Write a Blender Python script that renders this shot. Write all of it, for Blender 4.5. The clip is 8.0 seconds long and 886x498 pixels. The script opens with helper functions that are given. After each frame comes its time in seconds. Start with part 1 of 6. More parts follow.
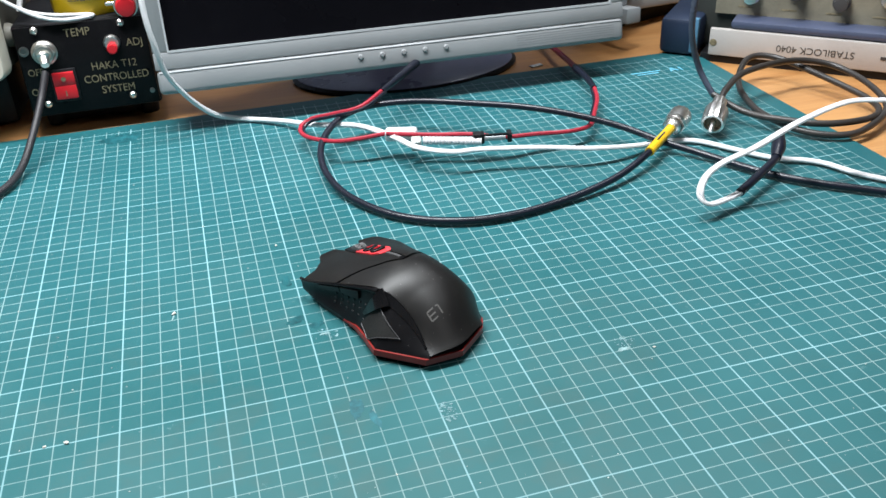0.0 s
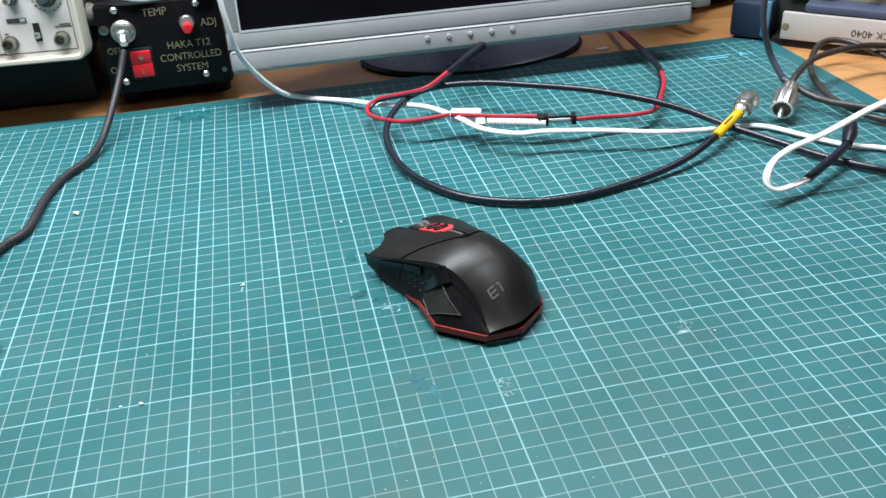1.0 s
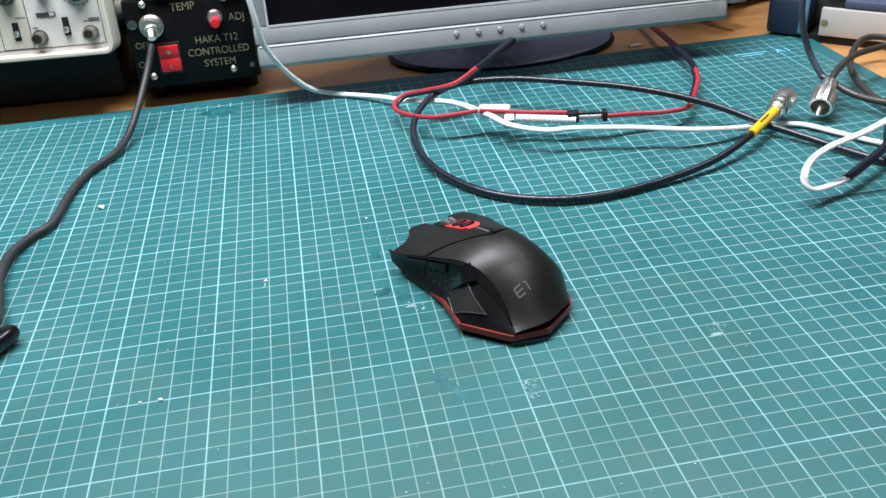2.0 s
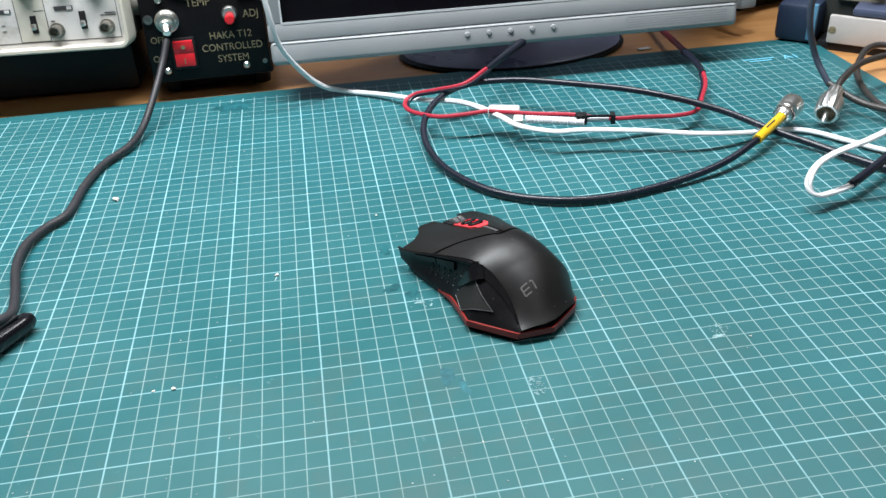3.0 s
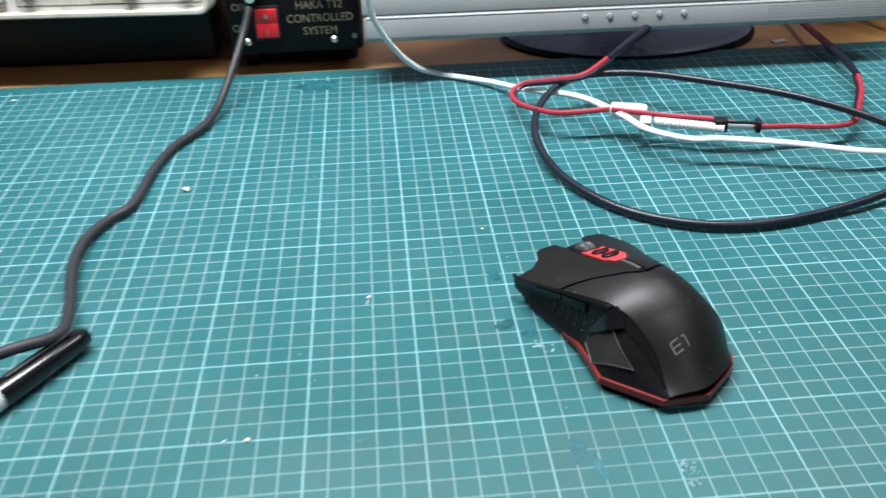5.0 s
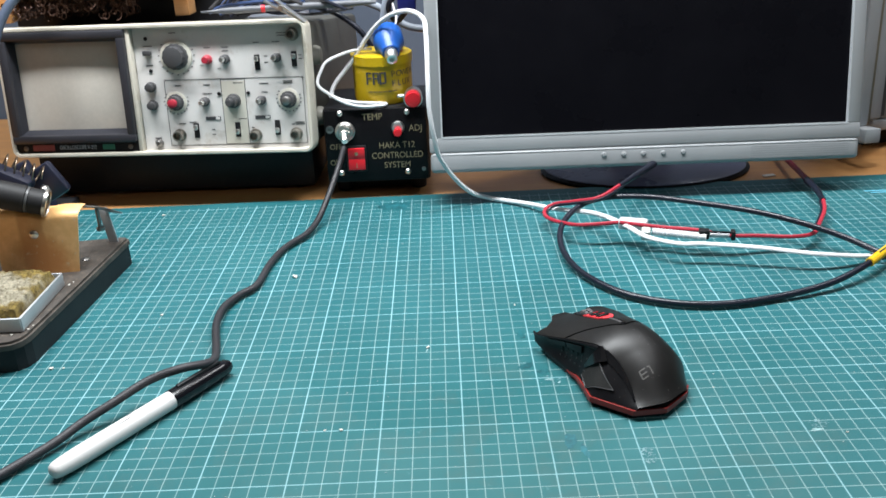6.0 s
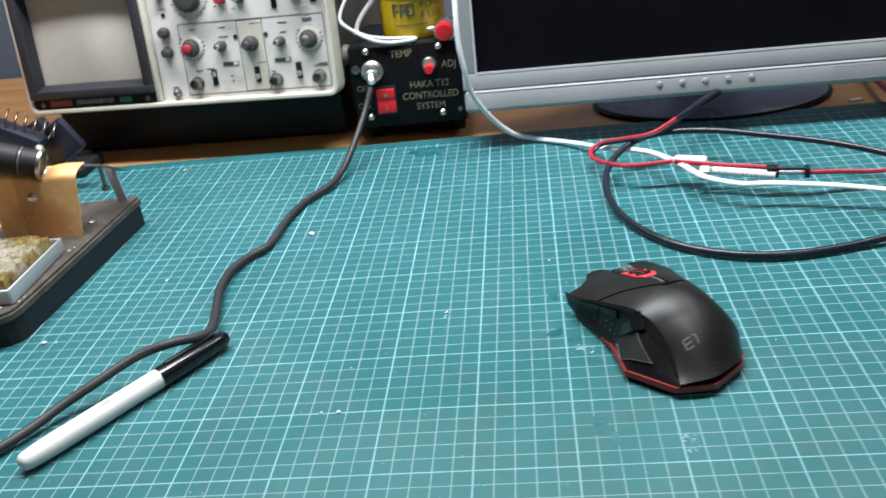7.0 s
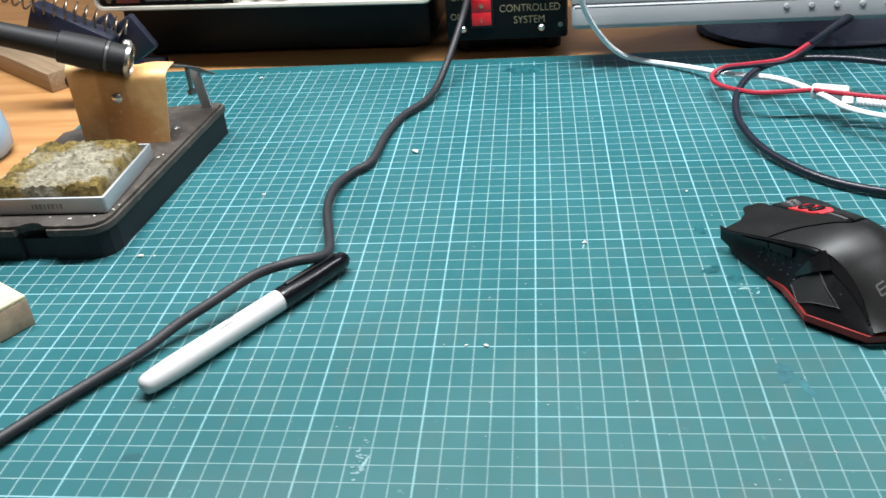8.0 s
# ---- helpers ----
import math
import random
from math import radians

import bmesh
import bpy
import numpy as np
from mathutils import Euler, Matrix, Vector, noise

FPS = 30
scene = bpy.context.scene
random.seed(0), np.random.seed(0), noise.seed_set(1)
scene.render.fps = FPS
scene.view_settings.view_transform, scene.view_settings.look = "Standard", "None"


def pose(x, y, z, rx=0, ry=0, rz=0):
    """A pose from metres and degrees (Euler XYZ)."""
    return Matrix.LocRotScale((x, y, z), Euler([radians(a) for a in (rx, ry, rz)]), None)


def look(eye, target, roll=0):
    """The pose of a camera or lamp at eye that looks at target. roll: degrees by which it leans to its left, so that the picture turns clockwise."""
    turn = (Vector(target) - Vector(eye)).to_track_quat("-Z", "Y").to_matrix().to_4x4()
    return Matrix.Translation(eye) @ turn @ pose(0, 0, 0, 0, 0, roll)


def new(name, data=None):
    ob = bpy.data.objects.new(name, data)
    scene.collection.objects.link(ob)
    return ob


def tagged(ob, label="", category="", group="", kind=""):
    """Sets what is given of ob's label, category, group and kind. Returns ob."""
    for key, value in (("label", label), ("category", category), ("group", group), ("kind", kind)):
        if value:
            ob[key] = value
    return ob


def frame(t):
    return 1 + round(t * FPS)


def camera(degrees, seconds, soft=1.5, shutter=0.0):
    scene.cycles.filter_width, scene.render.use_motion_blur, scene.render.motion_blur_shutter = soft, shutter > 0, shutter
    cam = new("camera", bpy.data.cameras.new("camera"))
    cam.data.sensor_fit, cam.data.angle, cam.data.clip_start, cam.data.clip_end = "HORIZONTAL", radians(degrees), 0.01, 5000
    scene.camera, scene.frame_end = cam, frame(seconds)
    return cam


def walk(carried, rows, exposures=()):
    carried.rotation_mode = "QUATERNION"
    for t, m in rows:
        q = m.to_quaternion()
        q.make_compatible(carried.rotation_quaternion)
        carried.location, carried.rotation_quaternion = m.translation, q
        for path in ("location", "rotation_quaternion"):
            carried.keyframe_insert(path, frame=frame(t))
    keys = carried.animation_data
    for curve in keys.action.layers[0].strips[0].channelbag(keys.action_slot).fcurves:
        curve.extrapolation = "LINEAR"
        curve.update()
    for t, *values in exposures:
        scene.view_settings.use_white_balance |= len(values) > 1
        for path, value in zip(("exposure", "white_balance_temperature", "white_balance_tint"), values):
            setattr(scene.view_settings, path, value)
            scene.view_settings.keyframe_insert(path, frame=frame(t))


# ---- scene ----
cam = camera(53.6, 8.0, soft=1.5, shutter=0.25)
PATH = [
    (0, (0.068, -0.354, 0.282), (0.524, 1.315, -0.722), -2.4),
    (0.5, (0.071, -0.352, 0.278), (0.472, 1.313, -0.753), -2.6),
    (1, (0.065, -0.362, 0.283), (0.382, 1.324, -0.745), -3.4),
    (1.5, (0.068, -0.358, 0.28), (0.349, 1.337, -0.744), -3.5),
    (2, (0.068, -0.354, 0.276), (0.321, 1.345, -0.748), -3.9),
    (3.5, (0.063, -0.364, 0.283), (0.305, 1.333, -0.748), -2.7),
    (4, (0.074, -0.354, 0.268), (0.316, 1.342, -0.764), -2.8),
    (4.2, (0.078, -0.324, 0.255), (0.323, 1.357, -0.8), -2.7),
    (4.5, (0.068, -0.238, 0.227), (0.262, 1.384, -0.928), -2.3),
    (4.7, (0.059, -0.23, 0.255), (0.24, 1.406, -0.881), -1.9),
    (5, (0.041, -0.272, 0.266), (0.16, 1.403, -0.821), -1.6),
    (5.2, (0.025, -0.328, 0.285), (0.086, 1.376, -0.759), -1.8),
    (6.3, (0.081, -0.452, 0.309), (0.013, 1.403, -0.435), -4.3),
    (6.5, (0.11, -0.438, 0.3), (-0.005, 1.417, -0.44), -6.6),
    (6.8, (0.109, -0.397, 0.292), (-0.083, 1.409, -0.546), -8.7),
    (7, (0.089, -0.373, 0.283), (-0.131, 1.4, -0.616), -7.2),
    (7.3, (0.07, -0.349, 0.27), (-0.162, 1.381, -0.707), -5.8),
    (7.5, (0.049, -0.339, 0.258), (-0.171, 1.359, -0.775), -4.7),
    (8, (0.003, -0.341, 0.265), (-0.218, 1.354, -0.772), -4.8),
]
walk(cam, [(t, look(eye, target, roll)) for t, eye, target, roll in PATH])

# ---- light ----
world = bpy.data.worlds.new("room_world")
world.use_nodes = True
scene.world = world
world.node_tree.nodes["Background"].inputs["Color"].default_value = (0.75, 0.85, 1.0, 1)
world.node_tree.nodes["Background"].inputs["Strength"].default_value = 0.05
scene.view_settings.exposure = 0.0


def area_lamp(name, eye, target, sx, sy, watts, colour):
    data = bpy.data.lights.new(name, "AREA")
    data.shape, data.size, data.size_y, data.energy, data.color = "RECTANGLE", sx, sy, watts, colour
    ob = new(name, data)
    ob.matrix_world = look(eye, target)
    return ob


area_lamp("bench_lamp_light", (-0.07, 0.23, 1.0), (-0.07, 0.231, 0.0), 1.00, 0.14, 31.0, (0.93, 0.97, 1.0))
# unseen fill behind the camera, added to brighten the front faces
area_lamp("front_fill_light", (0.9, -1.3, 1.43), (0.9, -1.299, 0.0), 1.2, 0.15, 7, (0.95, 0.97, 1.0))
# unseen fill added at the right back to lift the mouse highlight
area_lamp("side_fill_light", (0.78, 0.50, 1.05), (0.60, 0.42, 0.0), 0.50, 0.20, 4.5, (0.95, 0.97, 1.0))


# ---- materials ----
def nodes_of(name):
    m = bpy.data.materials.new(name)
    m.use_nodes = True
    nt = m.node_tree
    return m, nt, nt.nodes["Principled BSDF"]


def add(nt, kind, **inputs):
    n = nt.nodes.new(kind)
    for k, v in inputs.items():
        n.inputs[k.replace("_", " ")].default_value = v
    return n


def math_node(nt, op, a, b=None, c=None, clamp=False):
    n = nt.nodes.new("ShaderNodeMath")
    n.operation, n.use_clamp = op, clamp
    for i, v in enumerate((a, b, c)):
        if v is None:
            continue
        if isinstance(v, (int, float)):
            n.inputs[i].default_value = v
        else:
            nt.links.new(v, n.inputs[i])
    return n.outputs[0]


def mix(nt, fac, a, b, mode="MIX"):
    n = nt.nodes.new("ShaderNodeMix")
    n.data_type, n.blend_type = "RGBA", mode
    for sock, v in ((n.inputs[0], fac), (n.inputs[6], a), (n.inputs[7], b)):
        if isinstance(v, (int, float)):
            sock.default_value = v
        elif isinstance(v, tuple):
            sock.default_value = (*v, 1) if len(v) == 3 else v
        else:
            nt.links.new(v, sock)
    return n.outputs[2]


def noise_tex(nt, scale, detail=4, rough=0.55, vec=None):
    n = nt.nodes.new("ShaderNodeTexNoise")
    n.inputs["Scale"].default_value, n.inputs["Detail"].default_value, n.inputs["Roughness"].default_value = scale, detail, rough
    if vec is not None:
        nt.links.new(vec, n.inputs["Vector"])
    return n.outputs["Fac"]


def step(nt, v, lo, hi):
    n = nt.nodes.new("ShaderNodeMapRange")
    nt.links.new(v, n.inputs["Value"])
    n.inputs["From Min"].default_value, n.inputs["From Max"].default_value = lo, hi
    return n.outputs["Result"]


def bump(nt, p, height, strength, distance=0.001):
    n = nt.nodes.new("ShaderNodeBump")
    n.inputs["Strength"].default_value, n.inputs["Distance"].default_value = strength, distance
    nt.links.new(height, n.inputs["Height"])
    nt.links.new(n.outputs["Normal"], p.inputs["Normal"])


def surface(name, colour, rough=0.5, metal=0.0, vary=0.12, grain=400.0, relief=0.15, stain=12.0, dirt=None, spec=0.5, dust=0.0):
    """A paint, plastic or metal with stains at a coarse scale and grain at a fine one."""
    m, nt, p = nodes_of(name)
    co = add(nt, "ShaderNodeTexCoord").outputs["Object"]
    coarse, fine = noise_tex(nt, stain, 5, 0.6, co), noise_tex(nt, grain, 3, 0.6, co)
    dark = tuple(c * (1 - 2 * vary) for c in colour)
    light = tuple(min(1, c * (1 + vary)) for c in colour)
    col = mix(nt, step(nt, coarse, 0.3, 0.7), dark, light)
    col = mix(nt, math_node(nt, "MULTIPLY", step(nt, fine, 0.45, 0.75), vary), col, tuple(min(1, c * 1.5 + 0.01) for c in colour))
    if dirt:
        specks = step(nt, noise_tex(nt, stain * 3, 8, 0.75, co), 0.56, 0.68)
        col = mix(nt, math_node(nt, "MULTIPLY", specks, dirt[3]), col, dirt[:3])
    if dust:
        dots = step(nt, noise_tex(nt, 950, 2, 0.5, co), 0.745, 0.775)
        col = mix(nt, math_node(nt, "MULTIPLY", dots, dust), col, (0.42, 0.41, 0.38))
    nt.links.new(col, p.inputs["Base Color"])
    r = math_node(nt, "MULTIPLY_ADD", coarse, 0.3, rough - 0.15, True)
    nt.links.new(r, p.inputs["Roughness"])
    p.inputs["Metallic"].default_value = metal
    p.inputs["Specular IOR Level"].default_value = spec
    if relief:
        bump(nt, p, fine, relief, 0.0003)
    return m


def mat_material():
    """Green cutting mat: printed centimetre grid, bolder each five, worn and stained."""
    m, nt, p = nodes_of("cutting_mat_print")
    co = add(nt, "ShaderNodeTexCoord").outputs["Object"]
    sep = add(nt, "ShaderNodeSeparateXYZ")
    nt.links.new(co, sep.inputs[0])
    x, y = sep.outputs["X"], sep.outputs["Y"]

    def lines(v, pitch, half):
        d = math_node(nt, "PINGPONG", v, pitch / 2)
        return math_node(nt, "SUBTRACT", 1.0, step(nt, d, half * 0.7, half * 1.3), clamp=True)

    coarse = noise_tex(nt, 9, 6, 0.6, co)
    patch = noise_tex(nt, 26, 5, 0.6, co)
    fine = noise_tex(nt, 900, 3, 0.6, co)
    mid = noise_tex(nt, 120, 6, 0.7, co)
    minor = math_node(nt, "MAXIMUM", lines(x, 0.01, 0.00027), lines(y, 0.01, 0.00027))
    major = math_node(nt, "MAXIMUM", lines(x, 0.05, 0.00042), lines(y, 0.05, 0.00042))
    inside = math_node(nt, "MULTIPLY",
                       math_node(nt, "MULTIPLY", math_node(nt, "LESS_THAN", x, 0.5303), math_node(nt, "GREATER_THAN", x, -0.3603)),
                       math_node(nt, "MULTIPLY", math_node(nt, "LESS_THAN", y, 0.4053), math_node(nt, "GREATER_THAN", y, -0.1803)))
    wear = math_node(nt, "MULTIPLY_ADD", step(nt, patch, 0.30, 0.52), 0.35, 0.65)
    fade = math_node(nt, "MULTIPLY_ADD", step(nt, mid, 0.30, 0.5), 0.3, 0.7)
    wear = math_node(nt, "MULTIPLY", math_node(nt, "MULTIPLY", wear, fade), inside)
    # the print rubbed away where the work is done
    rub = nt.nodes.new("ShaderNodeVectorMath")
    rub.operation = "DISTANCE"
    nt.links.new(co, rub.inputs[0])
    rub.inputs[1].default_value = (0.135, -0.015, 0.0)
    rubbed = math_node(nt, "ADD", rub.outputs["Value"], math_node(nt, "MULTIPLY", math_node(nt, "SUBTRACT", patch, 0.5), 0.08))
    wear = math_node(nt, "MULTIPLY", wear, math_node(nt, "MULTIPLY_ADD", step(nt, rubbed, 0.012, 0.05), 0.3, 0.7))
    green = mix(nt, step(nt, coarse, 0.3, 0.7), (0.0105, 0.098, 0.115), (0.018, 0.124, 0.139))
    green = mix(nt, math_node(nt, "MULTIPLY", step(nt, patch, 0.60, 0.72), 0.5), green, (0.010, 0.115, 0.135))
    green = mix(nt, math_node(nt, "MULTIPLY", step(nt, mid, 0.66, 0.72), 0.25), green, (0.10, 0.20, 0.19))
    col = mix(nt, math_node(nt, "MULTIPLY", minor, math_node(nt, "MULTIPLY", wear, 0.55)), green, (0.46, 0.63, 0.63))
    col = mix(nt, math_node(nt, "MULTIPLY", major, math_node(nt, "MULTIPLY", wear, 0.52)), col, (0.32, 0.60, 0.67))
    haze = step(nt, noise_tex(nt, 7, 4, 0.6, co), 0.42, 0.62)
    col = mix(nt, math_node(nt, "MULTIPLY", haze, 0.08), col, (0.085, 0.135, 0.125))
    # near end's dimmer light put into the colour; grey-brown grime blots from work
    near_dist = nt.nodes.new("ShaderNodeVectorMath")
    near_dist.operation = "DISTANCE"
    nt.links.new(co, near_dist.inputs[0])
    near_dist.inputs[1].default_value = (0.07, -0.20, 0.0)
    far = math_node(nt, "ADD", near_dist.outputs["Value"], math_node(nt, "MULTIPLY", math_node(nt, "SUBTRACT", coarse, 0.5), 0.35))
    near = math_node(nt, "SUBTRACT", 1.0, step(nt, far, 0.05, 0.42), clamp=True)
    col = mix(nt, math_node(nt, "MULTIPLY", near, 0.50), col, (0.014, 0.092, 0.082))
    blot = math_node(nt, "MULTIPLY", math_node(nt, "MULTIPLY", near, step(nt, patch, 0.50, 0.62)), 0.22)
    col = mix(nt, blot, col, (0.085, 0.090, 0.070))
    # pale scuffs and dust
    scuff = math_node(nt, "MULTIPLY", step(nt, noise_tex(nt, 60, 9, 0.8, co), 0.63, 0.70), 0.35)
    col = mix(nt, scuff, col, (0.26, 0.40, 0.40))
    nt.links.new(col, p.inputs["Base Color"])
    nt.links.new(math_node(nt, "MULTIPLY_ADD", coarse, 0.30, 0.30), p.inputs["Roughness"])
    p.inputs["Specular IOR Level"].default_value = 0.38
    bump(nt, p, fine, 0.25, 0.0002)
    return m


def wood_material(name, pale, dark, scale=1.0):
    m, nt, p = nodes_of(name)
    co = add(nt, "ShaderNodeTexCoord").outputs["Object"]
    mp = add(nt, "ShaderNodeMapping", Scale=(1.4 * scale, 22 * scale, 22 * scale))
    nt.links.new(co, mp.inputs["Vector"])
    grain = noise_tex(nt, 3.0, 8, 0.65, mp.outputs["Vector"])
    mp2 = add(nt, "ShaderNodeMapping", Scale=(8 * scale, 260 * scale, 260 * scale))
    nt.links.new(co, mp2.inputs["Vector"])
    pores = noise_tex(nt, 3.0, 4, 0.7, mp2.outputs["Vector"])
    col = mix(nt, step(nt, grain, 0.3, 0.7), dark, pale)
    col = mix(nt, math_node(nt, "MULTIPLY", step(nt, pores, 0.5, 0.75), 0.35), col, tuple(c * 0.5 for c in dark))
    nt.links.new(col, p.inputs["Base Color"])
    nt.links.new(math_node(nt, "MULTIPLY_ADD", grain, 0.3, 0.25), p.inputs["Roughness"])
    bump(nt, p, pores, 0.15, 0.0003)
    return m


def glass_material(name, colour, rough=0.0):
    m, nt, p = nodes_of(name)
    p.inputs["Base Color"].default_value = (*colour, 1)
    p.inputs["Transmission Weight"].default_value = 1.0
    p.inputs["Roughness"].default_value = rough
    p.inputs["IOR"].default_value = 1.35
    return m


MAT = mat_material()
WOOD = wood_material("varnished_desk_wood", (0.60, 0.32, 0.125), (0.42, 0.185, 0.060))
PALE_WOOD = wood_material("pale_wood", (0.36, 0.26, 0.16), (0.22, 0.145, 0.085), 4)
WALL = surface("painted_wall", (0.050, 0.066, 0.100), 0.8, vary=0.05, grain=120, relief=0.2, stain=3)
CEIL = surface("white_ceiling_paint", (0.78, 0.78, 0.76), 0.9, vary=0.03, stain=2)
FLOOR = surface("grey_floor_vinyl", (0.22, 0.20, 0.18), 0.6, vary=0.1, stain=5)
SILVER = surface("silver_grey_plastic", (0.285, 0.298, 0.308), 0.42, vary=0.04, grain=900, relief=0.1)
SILVER_LIGHT = surface("pale_silver_plastic", (0.42, 0.44, 0.46), 0.4, vary=0.04, grain=900, relief=0.1)
SCREEN_OFF = surface("black_screen_glass", (0.0035, 0.0035, 0.005), 0.30, vary=0.08, grain=600, relief=0.02, dirt=(0.02, 0.02, 0.02, 0.05), spec=0.10)
BLACK = surface("black_plastic", (0.012, 0.012, 0.014), 0.5, vary=0.15, dirt=(0.035, 0.034, 0.033, 0.2), spec=0.3)
BLACK_GLOSS = surface("glossy_black_plastic", (0.007, 0.007, 0.008), 0.30, vary=0.1, relief=0.03, dirt=(0.04, 0.04, 0.04, 0.15), spec=0.14)
PAD_GREY = surface("grey_black_rubber", (0.015, 0.015, 0.0145), 0.75, vary=0.25, grain=1200, relief=0.9, spec=0.25)
BLACK_MATTE = surface("matte_black_soft_coating", (0.0062, 0.0058, 0.0056), 0.42, vary=0.08, grain=1500, relief=0.12, dirt=(0.05, 0.047, 0.042, 0.15), spec=0.34, dust=0.5)
FLANK = surface("satin_black_plastic", (0.006, 0.006, 0.007), 0.36, vary=0.1, relief=0.05, dirt=(0.04, 0.04, 0.04, 0.15), spec=0.18, dust=0.25)
BASE_BLUE = surface("blue_black_plastic", (0.015, 0.017, 0.032), 0.34, vary=0.15)
# slate blue sheen of the black monitor foot put into its colour
FOOT_SHEEN = surface("dusty_blue_sheen_plastic", (0.14, 0.145, 0.22), 0.30, vary=0.12, dirt=(0.20, 0.20, 0.24, 0.25))
POLISH = surface("polished_black_plastic", (0.008, 0.008, 0.009), 0.18, vary=0.1, relief=0.02, spec=0.6)
WALL_BACK = surface("slate_blue_wall_paint", (0.075, 0.098, 0.14), 0.8, vary=0.05, grain=120, relief=0.2, stain=3)
CASE_OLIVE = surface("grey_olive_case_paint", (0.075, 0.073, 0.062), 0.5, vary=0.1)
FOOT_CREAM = surface("dull_cream_plastic", (0.20, 0.19, 0.16), 0.5, vary=0.08)
AGED = surface("aged_nickel_plate", (0.60, 0.58, 0.54), 0.34, 1.0, vary=0.1)
LEAD_BROWN = surface("brown_black_lead_jacket", (0.034, 0.030, 0.028), 0.42, vary=0.15, grain=700)
IRON_GRIP = surface("black_rubber_grip", (0.012, 0.012, 0.013), 0.6, vary=0.15, grain=600, spec=0.35)
GROOVE = surface("shaded_grey_plastic", (0.235, 0.245, 0.255), 0.5, vary=0.04)
NAVY = surface("navy_blue_case_paint", (0.014, 0.026, 0.058), 0.5, vary=0.1)
RED_PLASTIC = surface("red_plastic", (0.64, 0.018, 0.028), 0.35, vary=0.06)
RED_TRIM = surface("dull_red_plastic", (0.21, 0.011, 0.008), 0.4, vary=0.1, dirt=(0.05, 0.01, 0.01, 0.4))
RED_GLOW = surface("bright_red_plastic", (0.75, 0.05, 0.06), 0.35, vary=0.05)
RED_WIRE = surface("red_wire_insulation", (0.38, 0.020, 0.040), 0.45, vary=0.08)
WHITE_WIRE = surface("white_wire_insulation", (0.72, 0.72, 0.74), 0.45, vary=0.05, dirt=(0.4, 0.38, 0.34, 0.3))
BLACK_WIRE = surface("black_cable_jacket", (0.007, 0.009, 0.019), 0.36, vary=0.15, grain=700)
GREY_WIRE = surface("grey_black_rubber_cable", (0.021, 0.020, 0.024), 0.55, vary=0.15, grain=700)
YELLOW = surface("yellow_heat_shrink", (0.78, 0.47, 0.015), 0.4, vary=0.06)
YELLOW_TUB = surface("yellow_tub_plastic", (0.54, 0.36, 0.006), 0.35, vary=0.04)
BLUE_PLASTIC = surface("blue_plastic", (0.012, 0.10, 0.42), 0.35, vary=0.06)
STEEL = surface("nickel_plated_metal", (0.92, 0.91, 0.88), 0.32, 1.0, vary=0.05, relief=0.1, dirt=(0.25, 0.22, 0.18, 0.3))
DARK_STEEL = surface("dull_steel", (0.30, 0.29, 0.28), 0.45, 1.0, vary=0.15)
CREAM = surface("cream_painted_metal", (0.57, 0.53, 0.45), 0.5, vary=0.05, dirt=(0.30, 0.24, 0.16, 0.5))
PANEL = surface("pale_grey_panel_paint", (0.65, 0.63, 0.61), 0.5, vary=0.05, dirt=(0.38, 0.32, 0.25, 0.45))
PANEL_CREAM = surface("ivory_panel_paint", (0.60, 0.575, 0.50), 0.5, vary=0.04)
BEZEL = surface("dark_slate_bezel_plastic", (0.028, 0.028, 0.034), 0.4, vary=0.1)
BEZEL_LIGHT = surface("slate_mask_plastic", (0.062, 0.063, 0.078), 0.4, vary=0.1)
DARK_GREY = surface("grey_smoked_plastic", (0.07, 0.07, 0.072), 0.4, vary=0.1)
KNOB_GREY = surface("dark_grey_knob_plastic", (0.055, 0.055, 0.058), 0.45, vary=0.1)
PHOSPHOR = surface("grey_tube_face", (0.58, 0.54, 0.48), 0.16, vary=0.09, grain=300, relief=0.02)
BEIGE = surface("beige_case_paint", (0.60, 0.42, 0.22), 0.5, vary=0.06, dirt=(0.33, 0.21, 0.1, 0.3))
INK = surface("dark_printing_ink", (0.05, 0.05, 0.055), 0.6, vary=0.05)
PALE_INK = surface("pale_gold_printing_ink", (0.25, 0.21, 0.125), 0.6, vary=0.35, stain=250)
BLUE_INK = surface("pale_blue_printing_ink", (0.16, 0.50, 0.68), 0.6, vary=0.1)
LOGO_INK = surface("pale_grey_logo_ink", (0.07, 0.067, 0.062), 0.5, vary=0.1)
GREEN_LABEL = surface("green_label_print", (0.05, 0.22, 0.14), 0.5, vary=0.05)
RED_LABEL = surface("faded_red_label_print", (0.45, 0.10, 0.09), 0.5, vary=0.05)
STAND_GREY = surface("worn_dark_grey_stand_paint", (0.060, 0.050, 0.043), 0.55, vary=0.25, grain=350, relief=0.5, stain=60, dirt=(0.24, 0.19, 0.14, 0.5))
ALU = surface("grey_aluminium_tray", (0.50, 0.52, 0.54), 0.45, 0.6, vary=0.1, dirt=(0.3, 0.26, 0.2, 0.4))
